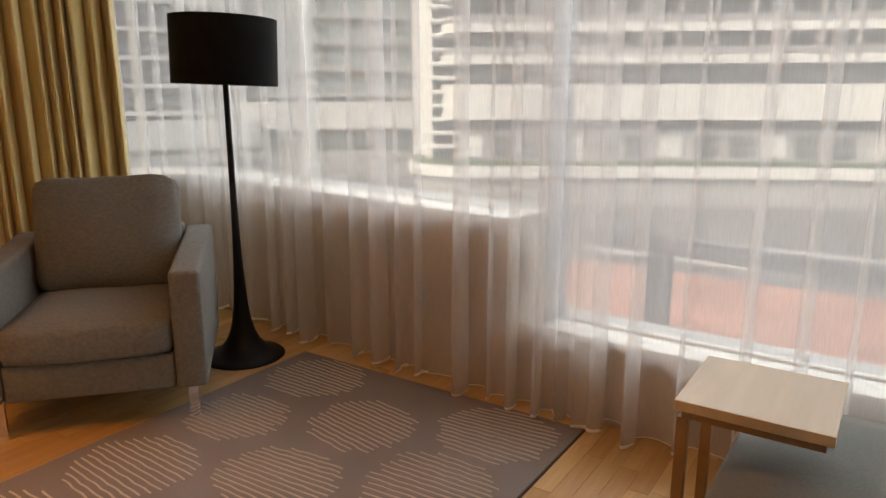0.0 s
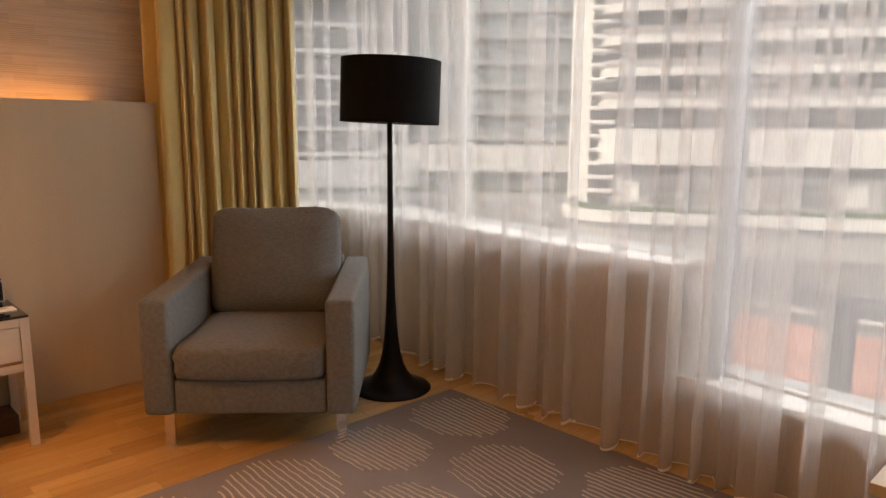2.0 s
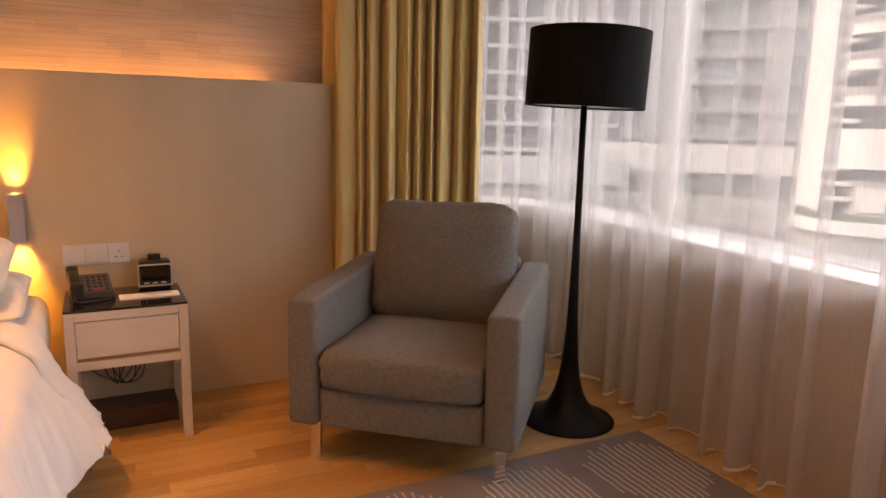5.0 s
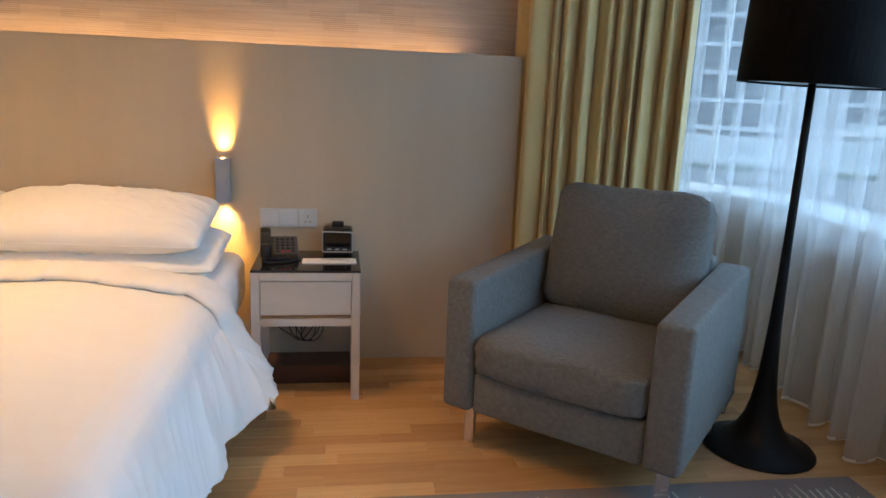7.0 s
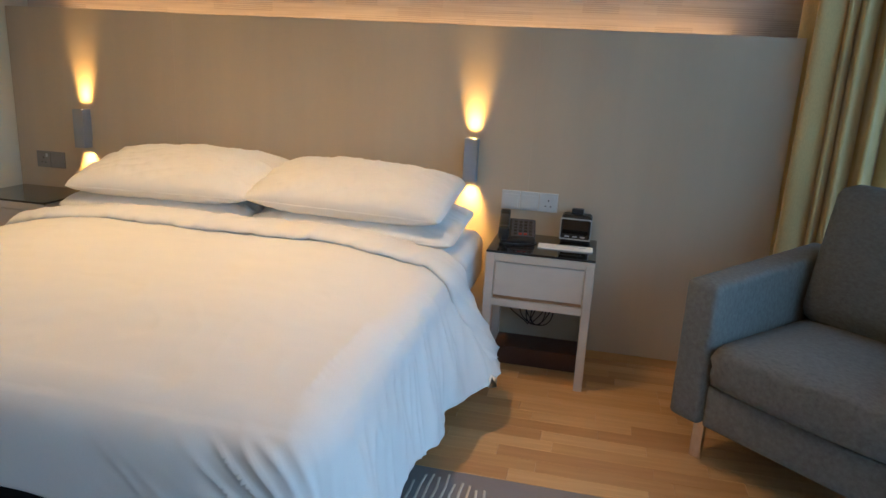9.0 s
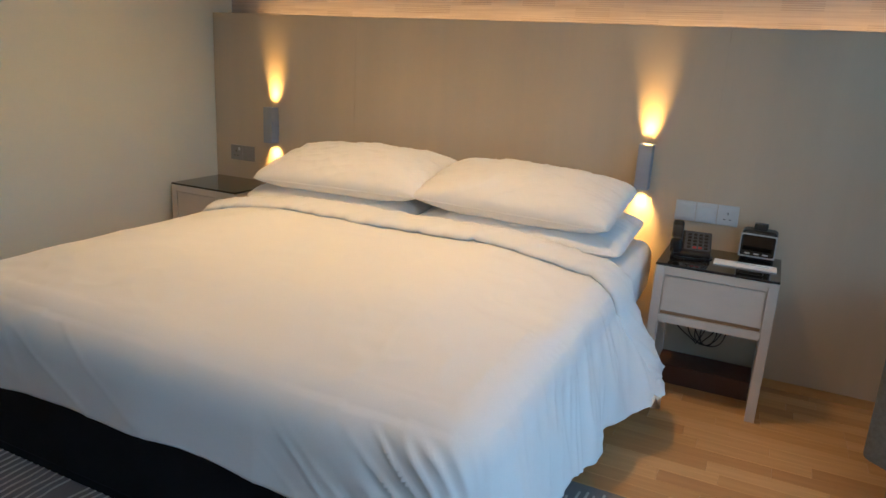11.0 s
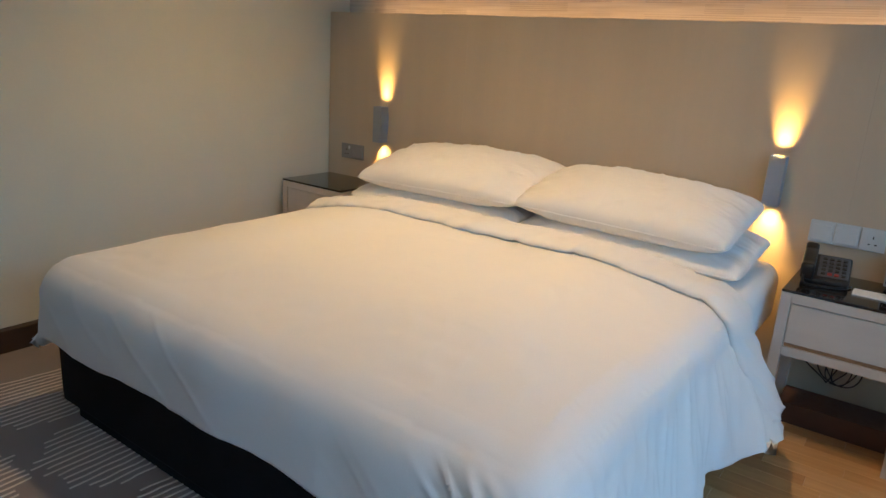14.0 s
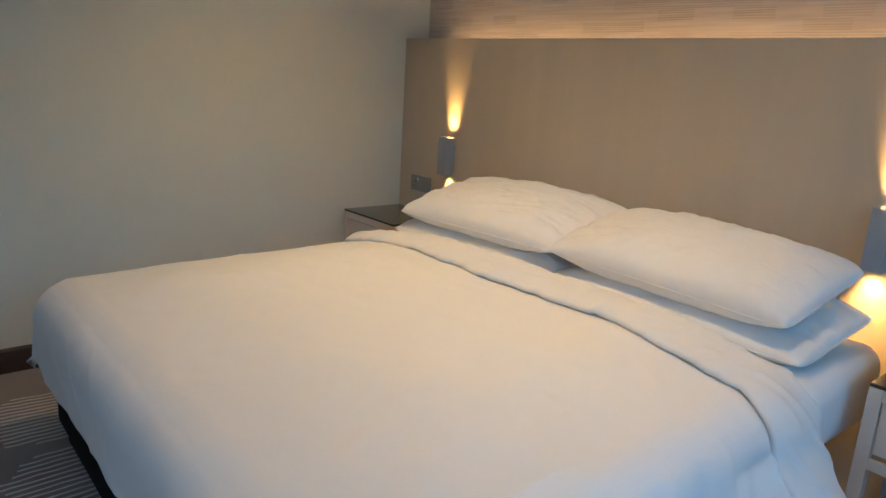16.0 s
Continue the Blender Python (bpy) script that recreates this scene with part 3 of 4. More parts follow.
# ---- wall lamps and switches ----
for sy in SCONCE_Y:
    s = thing("wall_lamp", "small grey aluminium up-and-down wall lamp, lit", "wall lamp", pose(HB_X, sy, 0.907), "wall lamps on the headboard")
    bm = bmesh.new()
    for x0, x1, y0, y1 in ((0.015, 0.019, -0.029, 0.029), (0.069, 0.073, -0.029, 0.029), (0.019, 0.069, -0.029, -0.025), (0.019, 0.069, 0.025, 0.029)):
        box(bm, x0, x1, y0, y1, -0.0975, 0.0975)
    part("housing", bm, M["alu"], s)
    part("wall_plate", boxed(-0.003, 0.0155, -0.02, 0.02, -0.06, 0.06), M["alu"], s)
    part("inner_divider", boxed(0.019, 0.069, -0.025, 0.025, -0.03, 0.03), M["alu"], s)


def switch_plate(y0, z, kinds, label):
    t = thing("switch_panel", label, "switch", pose(HB_X, y0, z))
    for i, kind in enumerate(kinds):
        a = i * 0.0865
        p = part("plate", boxed(0.0, 0.009, a, a + 0.0845, 0, 0.086, bevel=0.002), M["plastic_white"] if len(kinds) > 2 else M["plate_shaded"], t)
        if kind == "socket":
            for yy, zz, w, h in ((0.042, 0.052, 0.004, 0.010), (0.031, 0.026, 0.008, 0.004), (0.053, 0.026, 0.008, 0.004)):
                part("slot", boxed(0.0088, 0.0098, a + yy - w / 2, a + yy + w / 2, zz - h / 2, zz + h / 2), M["slot"], p)
            part("rocker", boxed(0.0088, 0.012, a + 0.058, a + 0.07, 0.056, 0.074, bevel=0.001), M["plastic_white"], p)
        else:
            part("rocker", boxed(0.0088, 0.0125, a + 0.008, a + 0.0765, 0.010, 0.070, bevel=0.002), M["plastic_white"] if len(kinds) > 2 else M["plate_shaded"], p)


switch_plate(0.523, 0.692, ("rocker", "rocker", "socket"), "row of two white light switches and a three-pin socket")
# this two-gang plate gets the grey with shadow mixed into it
switch_plate(-1.995, 0.68, ("socket", "rocker"), "socket and switch plate on the headboard, coloured darker for shade")


# ---- things on the right nightstand ----
TOP = 0.5825
phone = thing("telephone", "black corded hotel desk telephone on the nightstand", "telephone", pose(-3.335, 0.625, TOP, 0, 0, 96))
bm = boxed(-0.078, 0.078, -0.07, 0.095, 0, 0.022, bevel=0.008)
for v in bm.verts:
    if v.co.z > 0.012:
        v.co.z += 0.060 * (v.co.y + 0.07) / 0.165
part("body", bm, M["plastic_black"], phone)
bm = boxed(-0.084, -0.038, -0.085, 0.095, 0.0, 0.026, bevel=0.011, segments=3)
bmesh.ops.subdivide_edges(bm, edges=[e for e in bm.edges if e.calc_length() > 0.1], cuts=8)
for v in bm.verts:
    e = abs(v.co.y - 0.005) / 0.09
    v.co.z += 0.038 + 0.045 * (v.co.y + 0.07) / 0.165 + 0.010 * (1 - e * e) + (0.012 if e > 0.72 and v.co.z > 0.012 else 0) - (0.020 if e > 0.72 and v.co.z < 0.012 else 0)
part("handset", bm, M["plastic_black"], phone, smooth=True)
pad = part("keypad_plate", boxed(-0.028, 0.073, -0.055, 0.085, 0.0, 0.003, bevel=0.001), M["key_cap"], phone, "dark grey keypad plate")
pad.matrix_local = pose(0, 0, 0.0485, 20.0, 0, 0)
for i in range(4):
    for j in range(5):
        part("key", boxed(-0.018 + i * 0.022, -0.003 + i * 0.022, -0.046 + j * 0.025, -0.033 + j * 0.025, 0.003, 0.007, bevel=0.001), M["key_red"] if j == 0 and i in (1, 2) else M["plastic_black"], pad)
cord("cord", [(-0.07, -0.09, 0.035), (-0.075, -0.11, 0.008), (-0.03, -0.105, 0.005), (0.02, -0.095, 0.005), (0.06, -0.08, 0.005), (0.085, -0.03, 0.005)], 0.004, M["plastic_black"], phone, "black coiled cord")

clock = thing("clock_radio", "black docking clock radio with a silver rim and dark display", "clock radio", pose(-3.412, 0.874, TOP, 0, 0, 88))
bm = boxed(-0.067, 0.067, -0.02, 0.07, 0, 0.124, bevel=0.016, segments=3)
part("body", bm, M["plastic_black"], clock)
bm = bmesh.new()
for x0, x1, z0, z1 in ((-0.062, 0.062, 0.106, 0.111), (-0.062, 0.062, 0.014, 0.019), (-0.069, -0.064, 0.021, 0.104), (0.064, 0.069, 0.021, 0.104)):
    box(bm, x0, x1, -0.028, -0.019, z0, z1, bevel=0.0015)
for x in (-0.0645, 0.0645):
    for z in (0.0185, 0.1065):
        box(bm, x - 0.0045, x + 0.0045, -0.028, -0.019, z - 0.0045, z + 0.0045, bevel=0.003)
part("rim", bm, M["plastic_grey"], clock, "silver plastic rim")
part("display", boxed(-0.056, 0.056, -0.0235, -0.019, 0.022, 0.104), M["black_glass"], clock)
for i in range(3):
    part("button", boxed(-0.045 + i * 0.034, -0.025 + i * 0.034, -0.026, -0.019, 0.026, 0.032), M["plastic_grey"], clock)
part("dock", boxed(-0.026, 0.026, 0.010, 0.045, 0.118, 0.148, bevel=0.004), M["plastic_black"], clock)

pad_note = tagged(new("notepad", mesh_of("notepad", boxed(-0.116, 0.116, -0.040, 0.040, 0, 0.005, bevel=0.001), M["paper"])), "slim white notepad lying on the nightstand", "notepad")
pad_note.matrix_world = pose(-3.275, 0.84, TOP, 0, 0, 91)
pen = tagged(new("pen", mesh_of("pen", lathe([(0.0008, 0), (0.0032, 0.012), (0.0036, 0.06), (0.0036, 0.125), (0.0015, 0.13)], 10), M["plastic_white"], True)), "white ballpoint pen lying on the notepad", "pen")
pen.matrix_world = pose(-3.285, 0.80, TOP + 0.009, 90, 0, 175)
card = tagged(new("phone_holder", mesh_of("phone_holder", boxed(-0.045, 0.045, -0.02, 0.02, 0, 0.006, bevel=0.002), M["black_glass"])), "small glossy black card holder on the nightstand", "card holder")
card.matrix_world = pose(-3.165, 0.865, TOP, 0, 0, 90)

wires = thing("cables", "tangled black cables hanging under the nightstand", "cable", pose(-3.4, 0.7, 0.2))
rnd = random.Random(4)
for i in range(5):
    y = 0.0 + i * 0.035 - 0.09
    pts = [(-0.03, y, 0.15), (-0.02 + rnd.uniform(-0.02, 0.02), y + rnd.uniform(-0.05, 0.05), 0.05), (0.0, rnd.uniform(-0.03, 0.04), -0.02), (0.01, rnd.uniform(-0.02, 0.1), -0.03), (-0.02, rnd.uniform(0.03, 0.14), 0.06), (-0.03, rnd.uniform(0.03, 0.12), 0.15)]
    cord("cable", pts, 0.0026, M["plastic_black"], wires)


# ---- armchair ----
def cushion_mesh(w, d, h, bevel, puff):
    bm = boxed(-w / 2, w / 2, -d / 2, d / 2, -h / 2, h / 2)
    bmesh.ops.subdivide_edges(bm, edges=bm.edges, cuts=9, use_grid_fill=True)
    for v in bm.verts:
        u, s, t = v.co.x / (w / 2), v.co.y / (d / 2), v.co.z / (h / 2)
        # pull corners in to a rounded block, then swell the broad faces
        q = Vector((v.co.x, v.co.y, v.co.z))
        inner = Vector((max(-w / 2 + bevel, min(w / 2 - bevel, q.x)), max(-d / 2 + bevel, min(d / 2 - bevel, q.y)), max(-h / 2 + bevel, min(h / 2 - bevel, q.z))))
        off = q - inner
        if off.length > 1e-6:
            q = inner + off.normalized() * min(off.length, bevel)
        q.z += puff * (1 - u * u) * (1 - s * s) * (1 if t > 0 else -0.3) * abs(t)
        q.y += 0.35 * puff * (1 - u * u) * (1 - t * t) * s * abs(s)
        if d < 0.6 and s > 0.5:
            q.y += 0.014 * noise.noise((u * 1.7 + 0.6, 2.0, 0.0)) + 0.006 * noise.noise((u * 5, t, 4.0)) + 0.010 * (abs(u) ** 4 - 0.3)
        q += Vector((1, 1, 1)) * 0.008 * noise.noise((u * 1.9, s * 2.2, t * 2.2 + w * 9))
        v.co = q
    return bm


chair = thing("armchair", "grey woven fabric armchair with block arms and chrome legs", "armchair", pose(-2.487, 1.673, 0, 0, 0, 48))
CC = M["chair_cloth"]
for sx in (-1, 1):
    bm = boxed(-0.061, 0.061, -0.115, 0.70, 0.172, 0.668, bevel=0.022, segments=4)
    for v in bm.verts:
        if v.co.z > 0.5:
            v.co.z += 0.045 * (v.co.y + 0.145) / 0.82
        v.co.x += sx * 0.382
    part("armrest", bm, CC, chair, smooth=True)
    for y in (-0.012, 0.62):
        part("leg", boxed(sx * 0.372 - 0.022, sx * 0.372 + 0.022, y - 0.008, y + 0.008, 0, 0.179, bevel=0.002), M["chrome"], chair, "flat chrome leg")
part("front_rail", boxed(-0.317, 0.317, -0.098, -0.05, 0.172, 0.325, bevel=0.012, segments=3), CC, chair, smooth=True)
part("seat_deck", boxed(-0.317, 0.317, -0.06, 0.64, 0.19, 0.325), CC, chair)
part("back_frame", boxed(-0.317, 0.317, 0.60, 0.70, 0.178, 0.74, bevel=0.025, segments=3), CC, chair, smooth=True)
ob = part("seat_cushion", cushion_mesh(0.632, 0.66, 0.16, 0.04, 0.018), CC, chair, smooth=True)
ob.matrix_local = pose(0, 0.205, 0.40)
ob = part("back_cushion", cushion_mesh(0.625, 0.51, 0.19, 0.06, 0.04), CC, chair, smooth=True)
ob.matrix_local = pose(0, 0.53, 0.715, 76, 0, 0)

# ---- floor lamp ----
fl = thing("floor_lamp", "tall black floor lamp with a drum shade and trumpet base", "floor lamp", pose(-2.605, 2.53, 0))
prof = [(0.001, 0.016), (0.001, 0.0), (0.207, 0.0), (0.212, 0.004), (0.206, 0.011), (0.18, 0.019), (0.145, 0.034), (0.112, 0.058), (0.085, 0.093), (0.064, 0.14), (0.049, 0.20), (0.038, 0.28), (0.030, 0.38), (0.024, 0.50), (0.0195, 0.65), (0.016, 0.85), (0.0145, 1.1), (0.0135, 1.45), (0.001, 1.455)]
part("stem", lathe(prof, 64), M["black_metal"], fl, "trumpet-shaped satin black stem", smooth=True)
bm = lathe([(0.25, 1.398), (0.25, 1.708), (0.2475, 1.708), (0.2475, 1.398), (0.25, 1.398)], 72)
TILT = Matrix.Translation((0, 0, 1.4)) @ Matrix.Rotation(radians(2.0), 4, Vector((-0.8, 0.6, 0))) @ Matrix.Translation((0, 0, -1.4))
part("shade", bm, M["shade"], fl, "black drum lampshade", smooth=False).matrix_local = TILT
part("diffuser", lathe([(0.0, 1.405), (0.246, 1.405), (0.246, 1.409), (0.0, 1.409)], 48), M["plastic_black"], fl).matrix_local = TILT
cord("cord", [(-0.18, -0.1, 0.006), (-0.25, -0.12, 0.01), (-0.24, -0.02, 0.03), (-0.27, 0.02, 0.012), (-0.33, 0.05, 0.006), (-0.5, 0.2, 0.006)], 0.0035, M["plastic_black"], fl, "black power cord")


# ---- curtains ----
def curtain(name, line, z0, z1, waves, depth, material, label, seed, hem=None, shift=1.0, cusp=False):
    """Cloth hung in folds along a plan line; the folds drift and widen towards the hem."""
    bm = bmesh.new()
    nn = normals(line)
    rr = random.Random(seed)
    phase, k = [], 0.0
    ph = [rr.uniform(0, 6.28) for _ in range(6)]
    total = len(line) - 1
    rows = []
    heights = [z0 + (z1 - z0) * (i / 14) ** 1.3 for i in range(15)]
    for z in heights:
        low = 1 - (z - z0) / (z1 - z0)
        row = []
        for i, (p, n) in enumerate(zip(line, nn)):
            s = i / total
            a = 2 * math.pi * waves * (s + 0.22 / waves * math.sin(2 * math.pi * s * waves * 0.23 + ph[0]) + 0.09 / waves * math.sin(2 * math.pi * s * waves * 0.61 + ph[1]))
            amp = depth * (0.72 + 0.20 * math.sin(s * waves * 1.9 + ph[2]) + 0.08 * math.sin(s * waves * 4.1 + ph[3]))
            amp *= ease(s * 14) * 0.9 + 0.1
            drift = 0.25 * low * math.sin(s * waves * 0.8 + ph[4])
            sharp = 1 - 2 * abs(math.sin((a + drift) / 2)) ** 0.9 if cusp else math.sin(a + drift)
            o = amp * (0.75 + 0.35 * low) * (sharp + 0.16 * math.sin(2 * a + ph[5] + drift))
            side = shift * amp * math.cos(a + drift)
            d = Vector((n.y, -n.x, 0))
            q = p + n * o + d * side
            zz = z + (0.012 * math.sin(a * 0.5 + ph[1]) - 0.006 * sharp if z == z0 else 0)
            row.append((q.x, q.y, zz))
        rows.append(row)
    grid_mesh(bm, rows)
    ob = tagged(new(name, mesh_of(name, bm, material, True)), label, "curtain")
    if hem:
        hb = bmesh.new()
        grid_mesh(hb, [[(x, y, z - 0.004) for x, y, z in rows[0]], [(x, y, z + 0.010) for x, y, z in rows[0]]])
        part("hem", hb, hem, ob, smooth=True)
    return ob


SHEER_A = smooth_path([(-0.76, 2.735), (-1.1, 2.76), (-1.69, 2.81), (-2.45, 2.885), (-3.2, 2.965), (-3.6, 3.02), (-3.9, 2.95), (-4.05, 2.7)], 0.008)
SHEER_B = smooth_path([(2.1, 2.72), (0.4, 2.725), (-0.42, 2.735), (-1.06, 2.79)], 0.008)
curtain("sheer_curtain", SHEER_A, 0.025, 2.56, 21, 0.070, M["sheer"], "white translucent sheer curtain hanging in soft folds", 11, M["hem"])
curtain("sheer_curtain", SHEER_B, 0.025, 2.56, 17, 0.070, M["sheer"], "white translucent sheer curtain drawn across the low window", 5, M["hem"])
DRAPE = smooth_path([(-3.66, 1.735), (-3.52, 1.745), (-3.45, 1.80), (-3.46, 2.0), (-3.46, 2.25), (-3.44, 2.49)], 0.004)
dr = curtain("drape", DRAPE, 0.02, 2.57, 12, 0.064, M["drape"], "olive-gold heavy drape gathered at the side of the window", 21, None, 0.35, True)
so = dr.modifiers.new("thickness", "SOLIDIFY")
so.thickness = 0.004

# ---- side table, daybed and desk ----
st = thing("side_table", "pale oak C-shaped side table standing over the daybed", "side table", pose(-0.045, 2.112, 0))
part("tabletop", boxed(-0.182, 0.182, -0.182, 0.182, 0.572, 0.60, bevel=0.002), M["oak_top"], st, "pale oak veneer top")
part("apron", boxed(-0.165, 0.165, -0.165, 0.165, 0.547, 0.5715, bevel=0.001), M["oak_edge"], st)
for y in (-0.15, 0.15):
    part("leg", boxed(-0.178, -0.148, y - 0.013, y + 0.013, 0.03, 0.547, bevel=0.002), M["oak_edge"], st)
    part("foot", boxed(-0.178, 0.17, y - 0.013, y + 0.013, 0.0, 0.0295, bevel=0.002), M["oak_edge"], st)

db = thing("daybed", "grey-green upholstered daybed by the window", "daybed", pose(0.555, 1.86, 0))
ob = part("seat_cushion", cushion_mesh(1.36, 1.36, 0.17, 0.07, 0.01), M["sofa_cloth"], db, smooth=True)
ob.matrix_local = pose(0, 0, 0.345)
part("base", boxed(-0.64, 0.64, -0.64, 0.64, 0.12, 0.262, bevel=0.02), M["sofa_cloth"], db)
for sx in (-0.56, 0.56):
    for sy in (-0.56, 0.56):
        part("leg", boxed(sx - 0.02, sx + 0.02, sy - 0.02, sy + 0.02, 0, 0.1205), M["chrome"], db, "chrome leg")

desk = thing("desk", "pale oak writing desk with a plain top", "desk", pose(-0.489, -0.45, 0))
part("desktop", boxed(-0.298, 0.30, -0.75, 0.72, 0.718, 0.75, bevel=0.003), M["oak_top"], desk)
for y in (-0.70, 0.67):
    part("side_panel", boxed(-0.26, 0.28, y - 0.015, y + 0.015, 0.0, 0.7175), M["oak_edge"], desk)

# ---- outside ----
GROUND = -9.0
structure("ground", boxed(-400, 400, 4.2, 600, GROUND - 1, GROUND), M["asphalt"], "pale grey street and forecourt below", "ground")
structure("paving", boxed(-16, 14, 25, 40, GROUND, GROUND + 0.06), M["court"], "orange-red paved court below the window", "pavement")


def far_building(name, label, m, width, depth, storeys, base, height, bays, glass):
    t = thing(name, label, "building", m, "buildings across the street")
    # the non-glass core carries the recess shade as a dark colour
    part("core", boxed(-width / 2, width / 2, 0.9, depth, 0, base + storeys * height), M["facade_glass"] if glass else M["facade_shade"], t)
    part("podium", boxed(-width / 2 - 1, width / 2 + 1, -1.5, depth, base - 3.3, base), M["facade_white"], t)
    part("parapet", boxed(-width / 2 - 2, width / 2 + 3, -5, -4.6, 2.2, 3.3), M["concrete"], t)
    part("planting", boxed(-width / 2 - 2, width / 2 + 3, -4.55, -3.6, 2.6, 3.75), M["hedge"], t)
    part("deck", boxed(-width / 2 - 2, width / 2 + 3, -4.95, 0.8, 0, 2.19), M["concrete"], t)
    part("plinth", boxed(-width / 2, width / 2, -0.2, 0.85, 0, base - 5.2), M["concrete"], t)
    slab = mesh_of("balcony", boxed(-width / 2, width / 2, -0.6, 0.9, 0, 0.45), M["concrete"] if glass else M["facade_white"])
    fin = mesh_of("fin", boxed(-0.2, 0.2, 0.3, 0.95, base, base + storeys * height), M["concrete"])
    for i in range(storeys):
        ob = new("balcony", slab)
        ob.parent, ob.location = t, (0, 0, base + 0.6 + i * height)
    for j in range(bays + 1):
        ob = new("fin", fin)
        ob.parent, ob.location = t, (-width / 2 + j * width / bays, 0, 0)
    pane = mesh_of("window", boxed(-1.2, 1.2, 0.80, 0.9, 0, 1.5), M["facade_glass"] if glass else M["balcony_pane"])
    for i in range(storeys):
        for j in range(bays):
            ob = new("window", pane)
            ob.parent, ob.location = t, (-width / 2 + (j + 0.5) * width / bays, -0.01, base + 1.5 + i * height)
    return t




def curved_building():
    """Long apartment block on a curved plan: white balcony bands over a glazed podium, with a white corner pier."""
    t = thing("apartment_building", "white banded apartment building with long curved balconies across the street", "building", None, "buildings across the street")
    line = smooth_path([(22, 82), (0, 75), (-12.5, 69.5), (-24, 63), (-33.3, 57.2), (-36.2, 56.3), (-38.2, 57.5), (-39, 60)], 0.8)
    # core behind the balconies, its shade put into the colour
    part("core", strip(line, -1.6, -12, GROUND, 24), M["facade_shade"], t, "balcony recesses with their shade painted in as dark colour")
    part("panel_band", strip(line, 0, -1.5, -1.34, 1.9), M["facade_white"], t, "tall white panel band")
    part("podium_wall", strip(line, -1.1, -1.58, -5.3, -2.3), M["concrete"], t)
    part("parapet", strip(line, 3.2, 2.8, -6.4, -5.37), M["facade_white"], t, "white terrace parapet")
    part("planting", strip(line, 2.7, 1.9, -6.4, -4.95), M["hedge"], t, "green planting behind the parapet")
    part("deck", strip(line, 2.75, -1.55, GROUND, -6.42), M["concrete"], t)
    for k in range(7):
        z = 3.75 + 2.82 * k
        part("balcony", strip(line, 0.1, -1.5, z, z + 0.78), M["facade_white"], t, "white balcony edge")
        part("balustrade", strip(line, 0.05, -0.1, z + 0.785, z + 1.5), M["facade_rail"], t, "grey balustrade")
    nn = normals(line)
    for i in range(2, len(line) - 8, 4):
        p, n = line[i], nn[i]
        turn = math.atan2(n.y, n.x) - math.pi / 2
        ob = part("fin", boxed(-0.16, 0.16, -1.5, 0.22, 3.6, 23.6), M["facade_rail"], t)
        ob.matrix_world = Matrix.Translation(p) @ Matrix.Rotation(turn, 4, "Z")
        ob = part("window", boxed(-1.25, 0.9, -1.08, -0.98, -4.9, -2.9), M["balcony_pane"] if i % 3 else M["facade_white"], t)
        ob.matrix_world = Matrix.Translation(p) @ Matrix.Rotation(turn, 4, "Z")
        ob = part("joint", boxed(-0.03, 0.03, -0.2, 0.012, -1.34, 1.9), M["facade_rail"], t)
        ob.matrix_world = Matrix.Translation(p) @ Matrix.Rotation(turn, 4, "Z")
    part("pier", boxed(-41.6, -39.2, 57.5, 62, GROUND, 24), M["facade_white"], t, "white corner pier")
    slab = mesh_of("corner_balcony", boxed(-1.3, 1.3, -1.2, 1.0, 0, 0.42, bevel=0.15), M["facade_white"])
    for k in range(20):
        ob = new("corner_balcony", slab)
        ob.parent, ob.matrix_world = t, pose(-37.9, 57.6, -4.2 + 1.3 * k, 0, 0, 30)
    return t


curved_building()
for y, x0, x1 in ((49.0, -60, 30), (43.0, -60, 30)):
    structure("kerb", boxed(x0, x1, y, y + 0.5, GROUND, GROUND + 0.15), M["concrete"], "pale kerb along the street", "kerb")
far_building("tower", "pale blue-green glass tower with white balconies", pose(-58, 68, GROUND, 0, 0, 40), 38, 16, 22, 9, 3.1, 5, True)
far_building("tower", "pale apartment tower with stacked white balconies", pose(-76, 44, GROUND, 0, 0, 60), 34, 16, 20, 7, 3.1, 4, False)

rail = thing("terrace_rail", "dark grey steel terrace frame outside the window", "railing", pose(-0.9, 8.9, 0, 0, 0, -9))
part("top_rail", boxed(-3.2, 5, -0.05, 0.05, -0.70, -0.48), M["steel_dark"], rail)
for x in (-1.42, 2.4):
    part("post", boxed(x - 0.15, x + 0.15, -0.06, 0.06, GROUND, -0.705), M["steel_dark"], rail)


# ---- parquet ----
def parquet(parent, x0, x1, y0, y1, separate, seed):
    w, gap = 0.072, 0.0006
    rr = random.Random(seed)
    shared = {}
    lumps = bmesh.new()
    x = x0
    while x < x1 - 0.004:
        ww = min(w, x1 - x)
        y = y0 - rr.uniform(0, 0.4)
        while y < y1:
            ln = rr.choice((0.30, 0.38, 0.46, 0.54))
            a, b = max(y, y0), min(y + ln, y1)
            if b - a > 0.02:
                key = (round(ww, 3), round(b - a, 3))
                if separate:
                    if key not in shared:
                        shared[key] = mesh_of("plank", boxed(0, ww - gap, 0, b - a - gap, -0.012, 0, bevel=0.0008, segments=1), M["parquet"])
                    ob = new("plank", shared[key])
                    ob.parent, ob.location = parent, (x, a, rr.uniform(-0.0003, 0.0003))
                else:
                    box(lumps, x, x + ww - gap, a, b - gap, -0.012, 0)
            y += ln
        x += w
    if not separate:
        ob = part("planks", lumps, M["parquet"], parent)
        tagged(ob, kind="stuff")


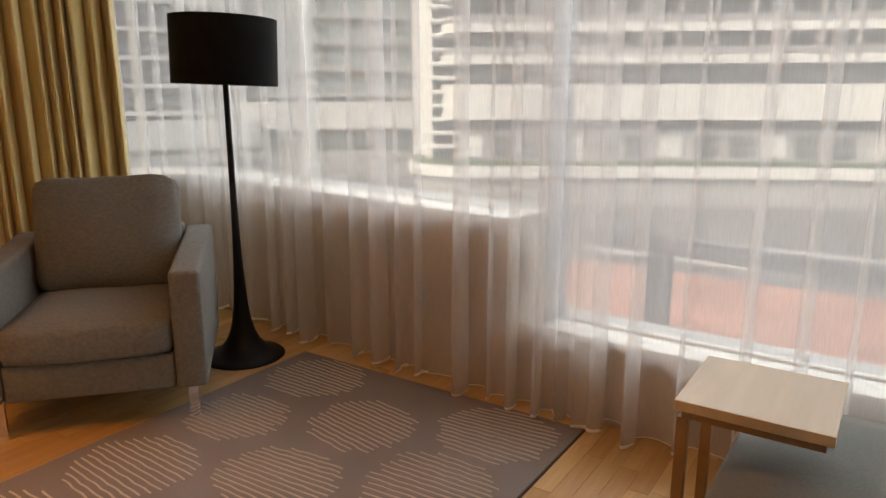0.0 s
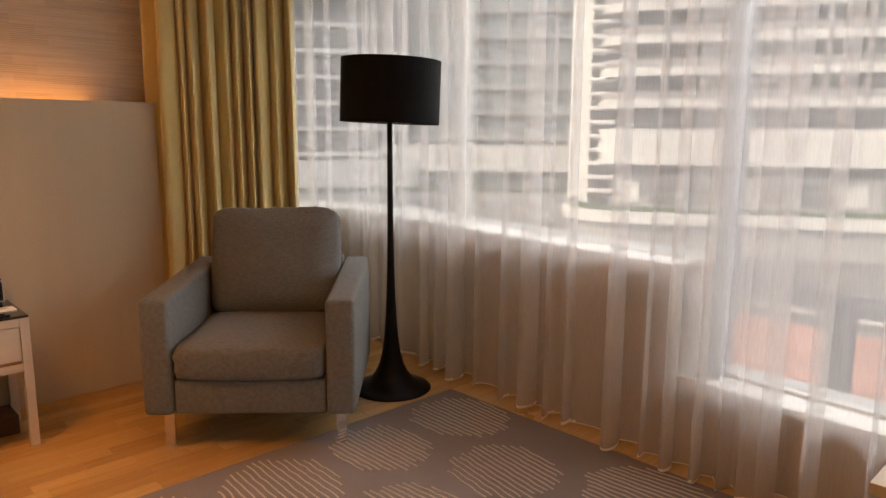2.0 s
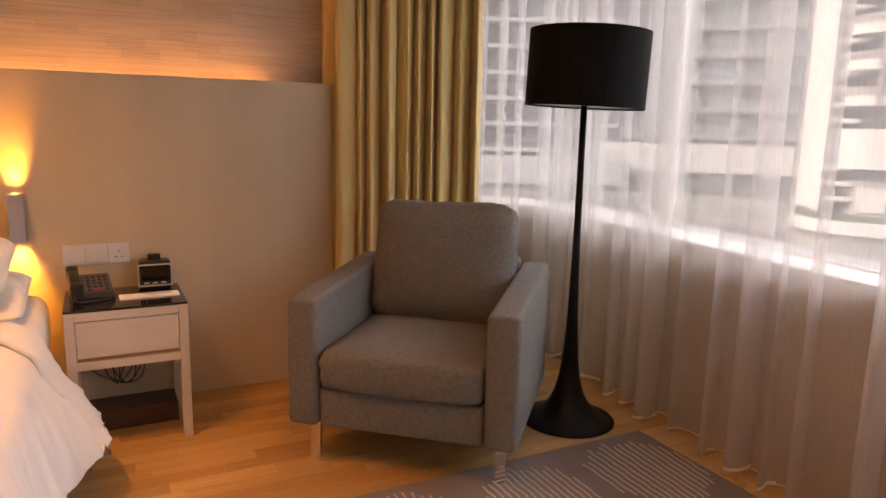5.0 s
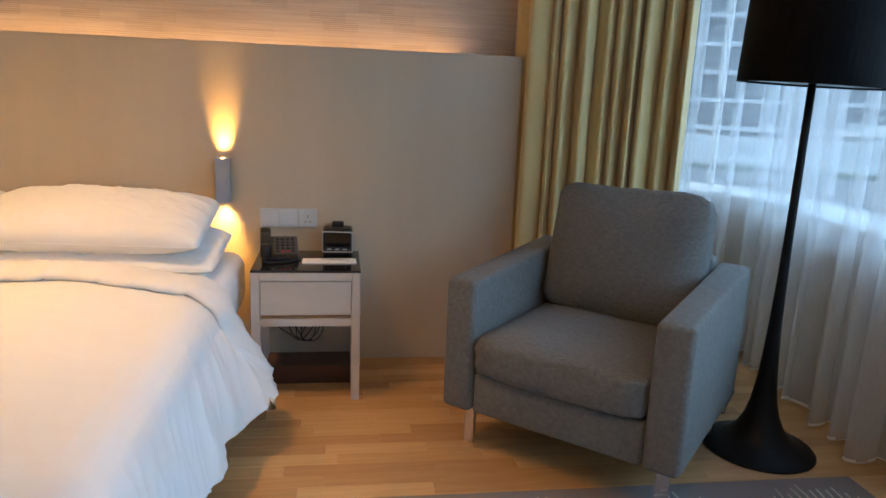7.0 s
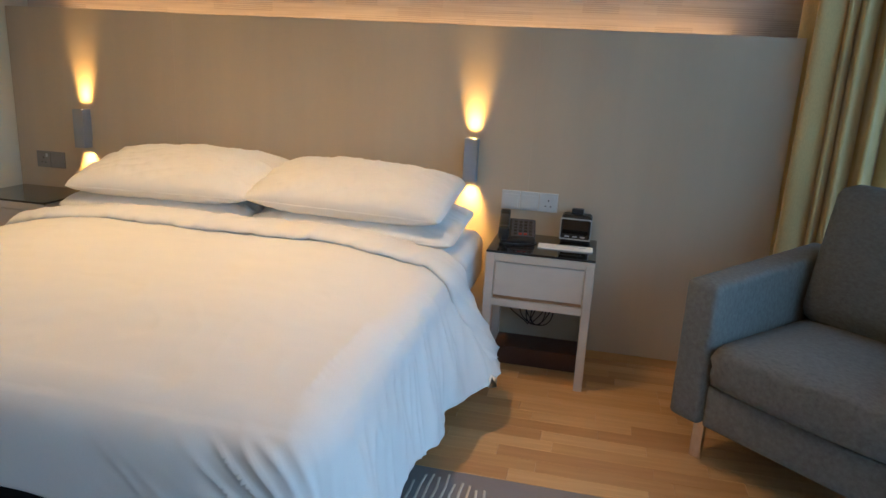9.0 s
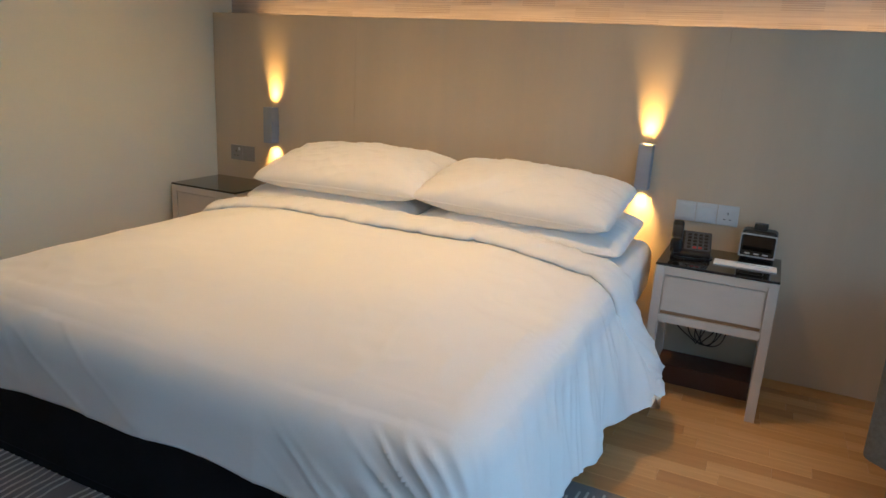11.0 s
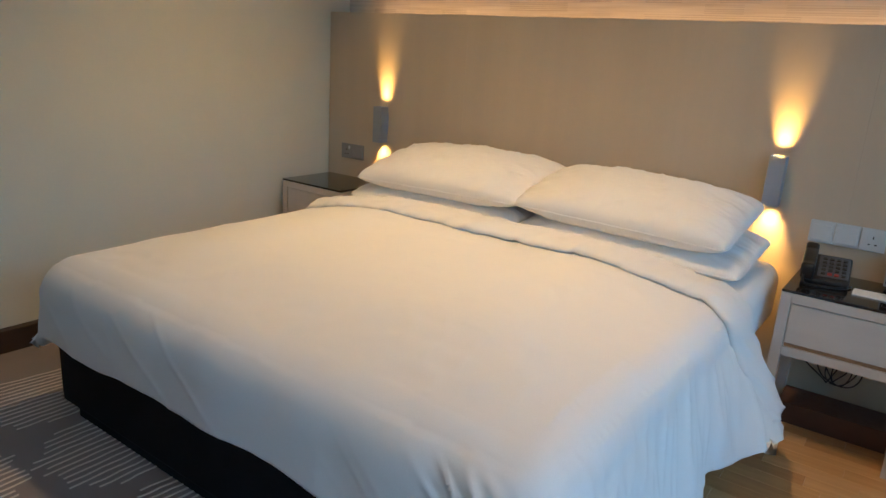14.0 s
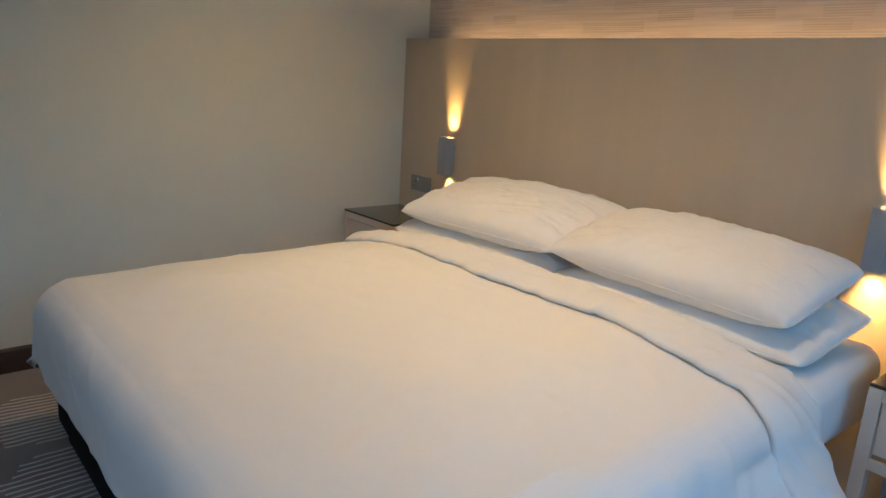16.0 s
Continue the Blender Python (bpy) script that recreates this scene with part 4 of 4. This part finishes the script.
wood = tagged(bpy.data.objects["floor"], "honey-coloured oak strip parquet floor", "floor")
structure("carpet", boxed(-2.360, -0.778, WALL_L + 0.047, 2.74, 0.0025, 0.007, bevel=0.002), M["carpet"], "mauve-grey inset carpet with cream line ovals", "carpet")
parquet(wood, -3.60, -2.368, 0.30, 3.0, True, 3)
parquet(wood, -0.77, 0.05, 1.5, 2.9, True, 8)
parquet(wood, -2.368, -0.77, 2.746, 3.0, False, 9)
parquet(wood, -3.60, -2.368, -2.1, 0.30, False, 4)
parquet(wood, 0.05, 2.3, 1.5, 2.9, False, 6)
parquet(wood, -4.26, -3.62, 1.73, 2.9, False, 7)
parquet(wood, -0.77, 2.3, -2.1, 1.5, False, 5)


# ---- carpet motifs: ovals of raised cream lines ----
carpet = bpy.data.objects["carpet"]
rr = random.Random(12)
for cx, first, pitch in ((-2.065, 2.515, 0.487), (-1.565, 2.265, 0.482), (-1.065, 2.505, 0.465)):
    for k in range(10):
        cy = first - pitch * k
        if cy < -1.75:
            continue
        bm = bmesh.new()
        turn, rx, ry = radians(rr.uniform(-9, 4)), rr.uniform(0.215, 0.245), rr.uniform(0.195, 0.225)
        lines = 15
        fan = rr.uniform(-0.02, 0.02)
        for i in range(lines):
            f = -1 + 2 * (i + 0.5) / lines
            half = rx * math.sqrt(1 - f * f * 0.92)
            a, c = -half + rr.uniform(-0.03, 0.02), half + rr.uniform(-0.02, 0.03)
            w, pts = 0.0042, []
            for j in range(9):
                u = a + (c - a) * j / 8
                v = f * ry + fan * u * f * 4 + 0.0022 * math.sin(u * 60 + i) + rr.uniform(-0.0012, 0.0012)
                x, y = cx + u * math.cos(turn) - v * math.sin(turn), cy + u * math.sin(turn) + v * math.cos(turn)
                pts.append((max(-2.345, min(-0.795, x)), y))
            grid_mesh(bm, [[(x, y - w, 0.0072) for x, y in pts], [(x, y - w * 0.6, 0.0092) for x, y in pts], [(x, y + w * 0.6, 0.0092) for x, y in pts], [(x, y + w, 0.0072) for x, y in pts]])
        part("line_oval", bm, M["carpet_line"], carpet, "cream tufted lines in an oval")
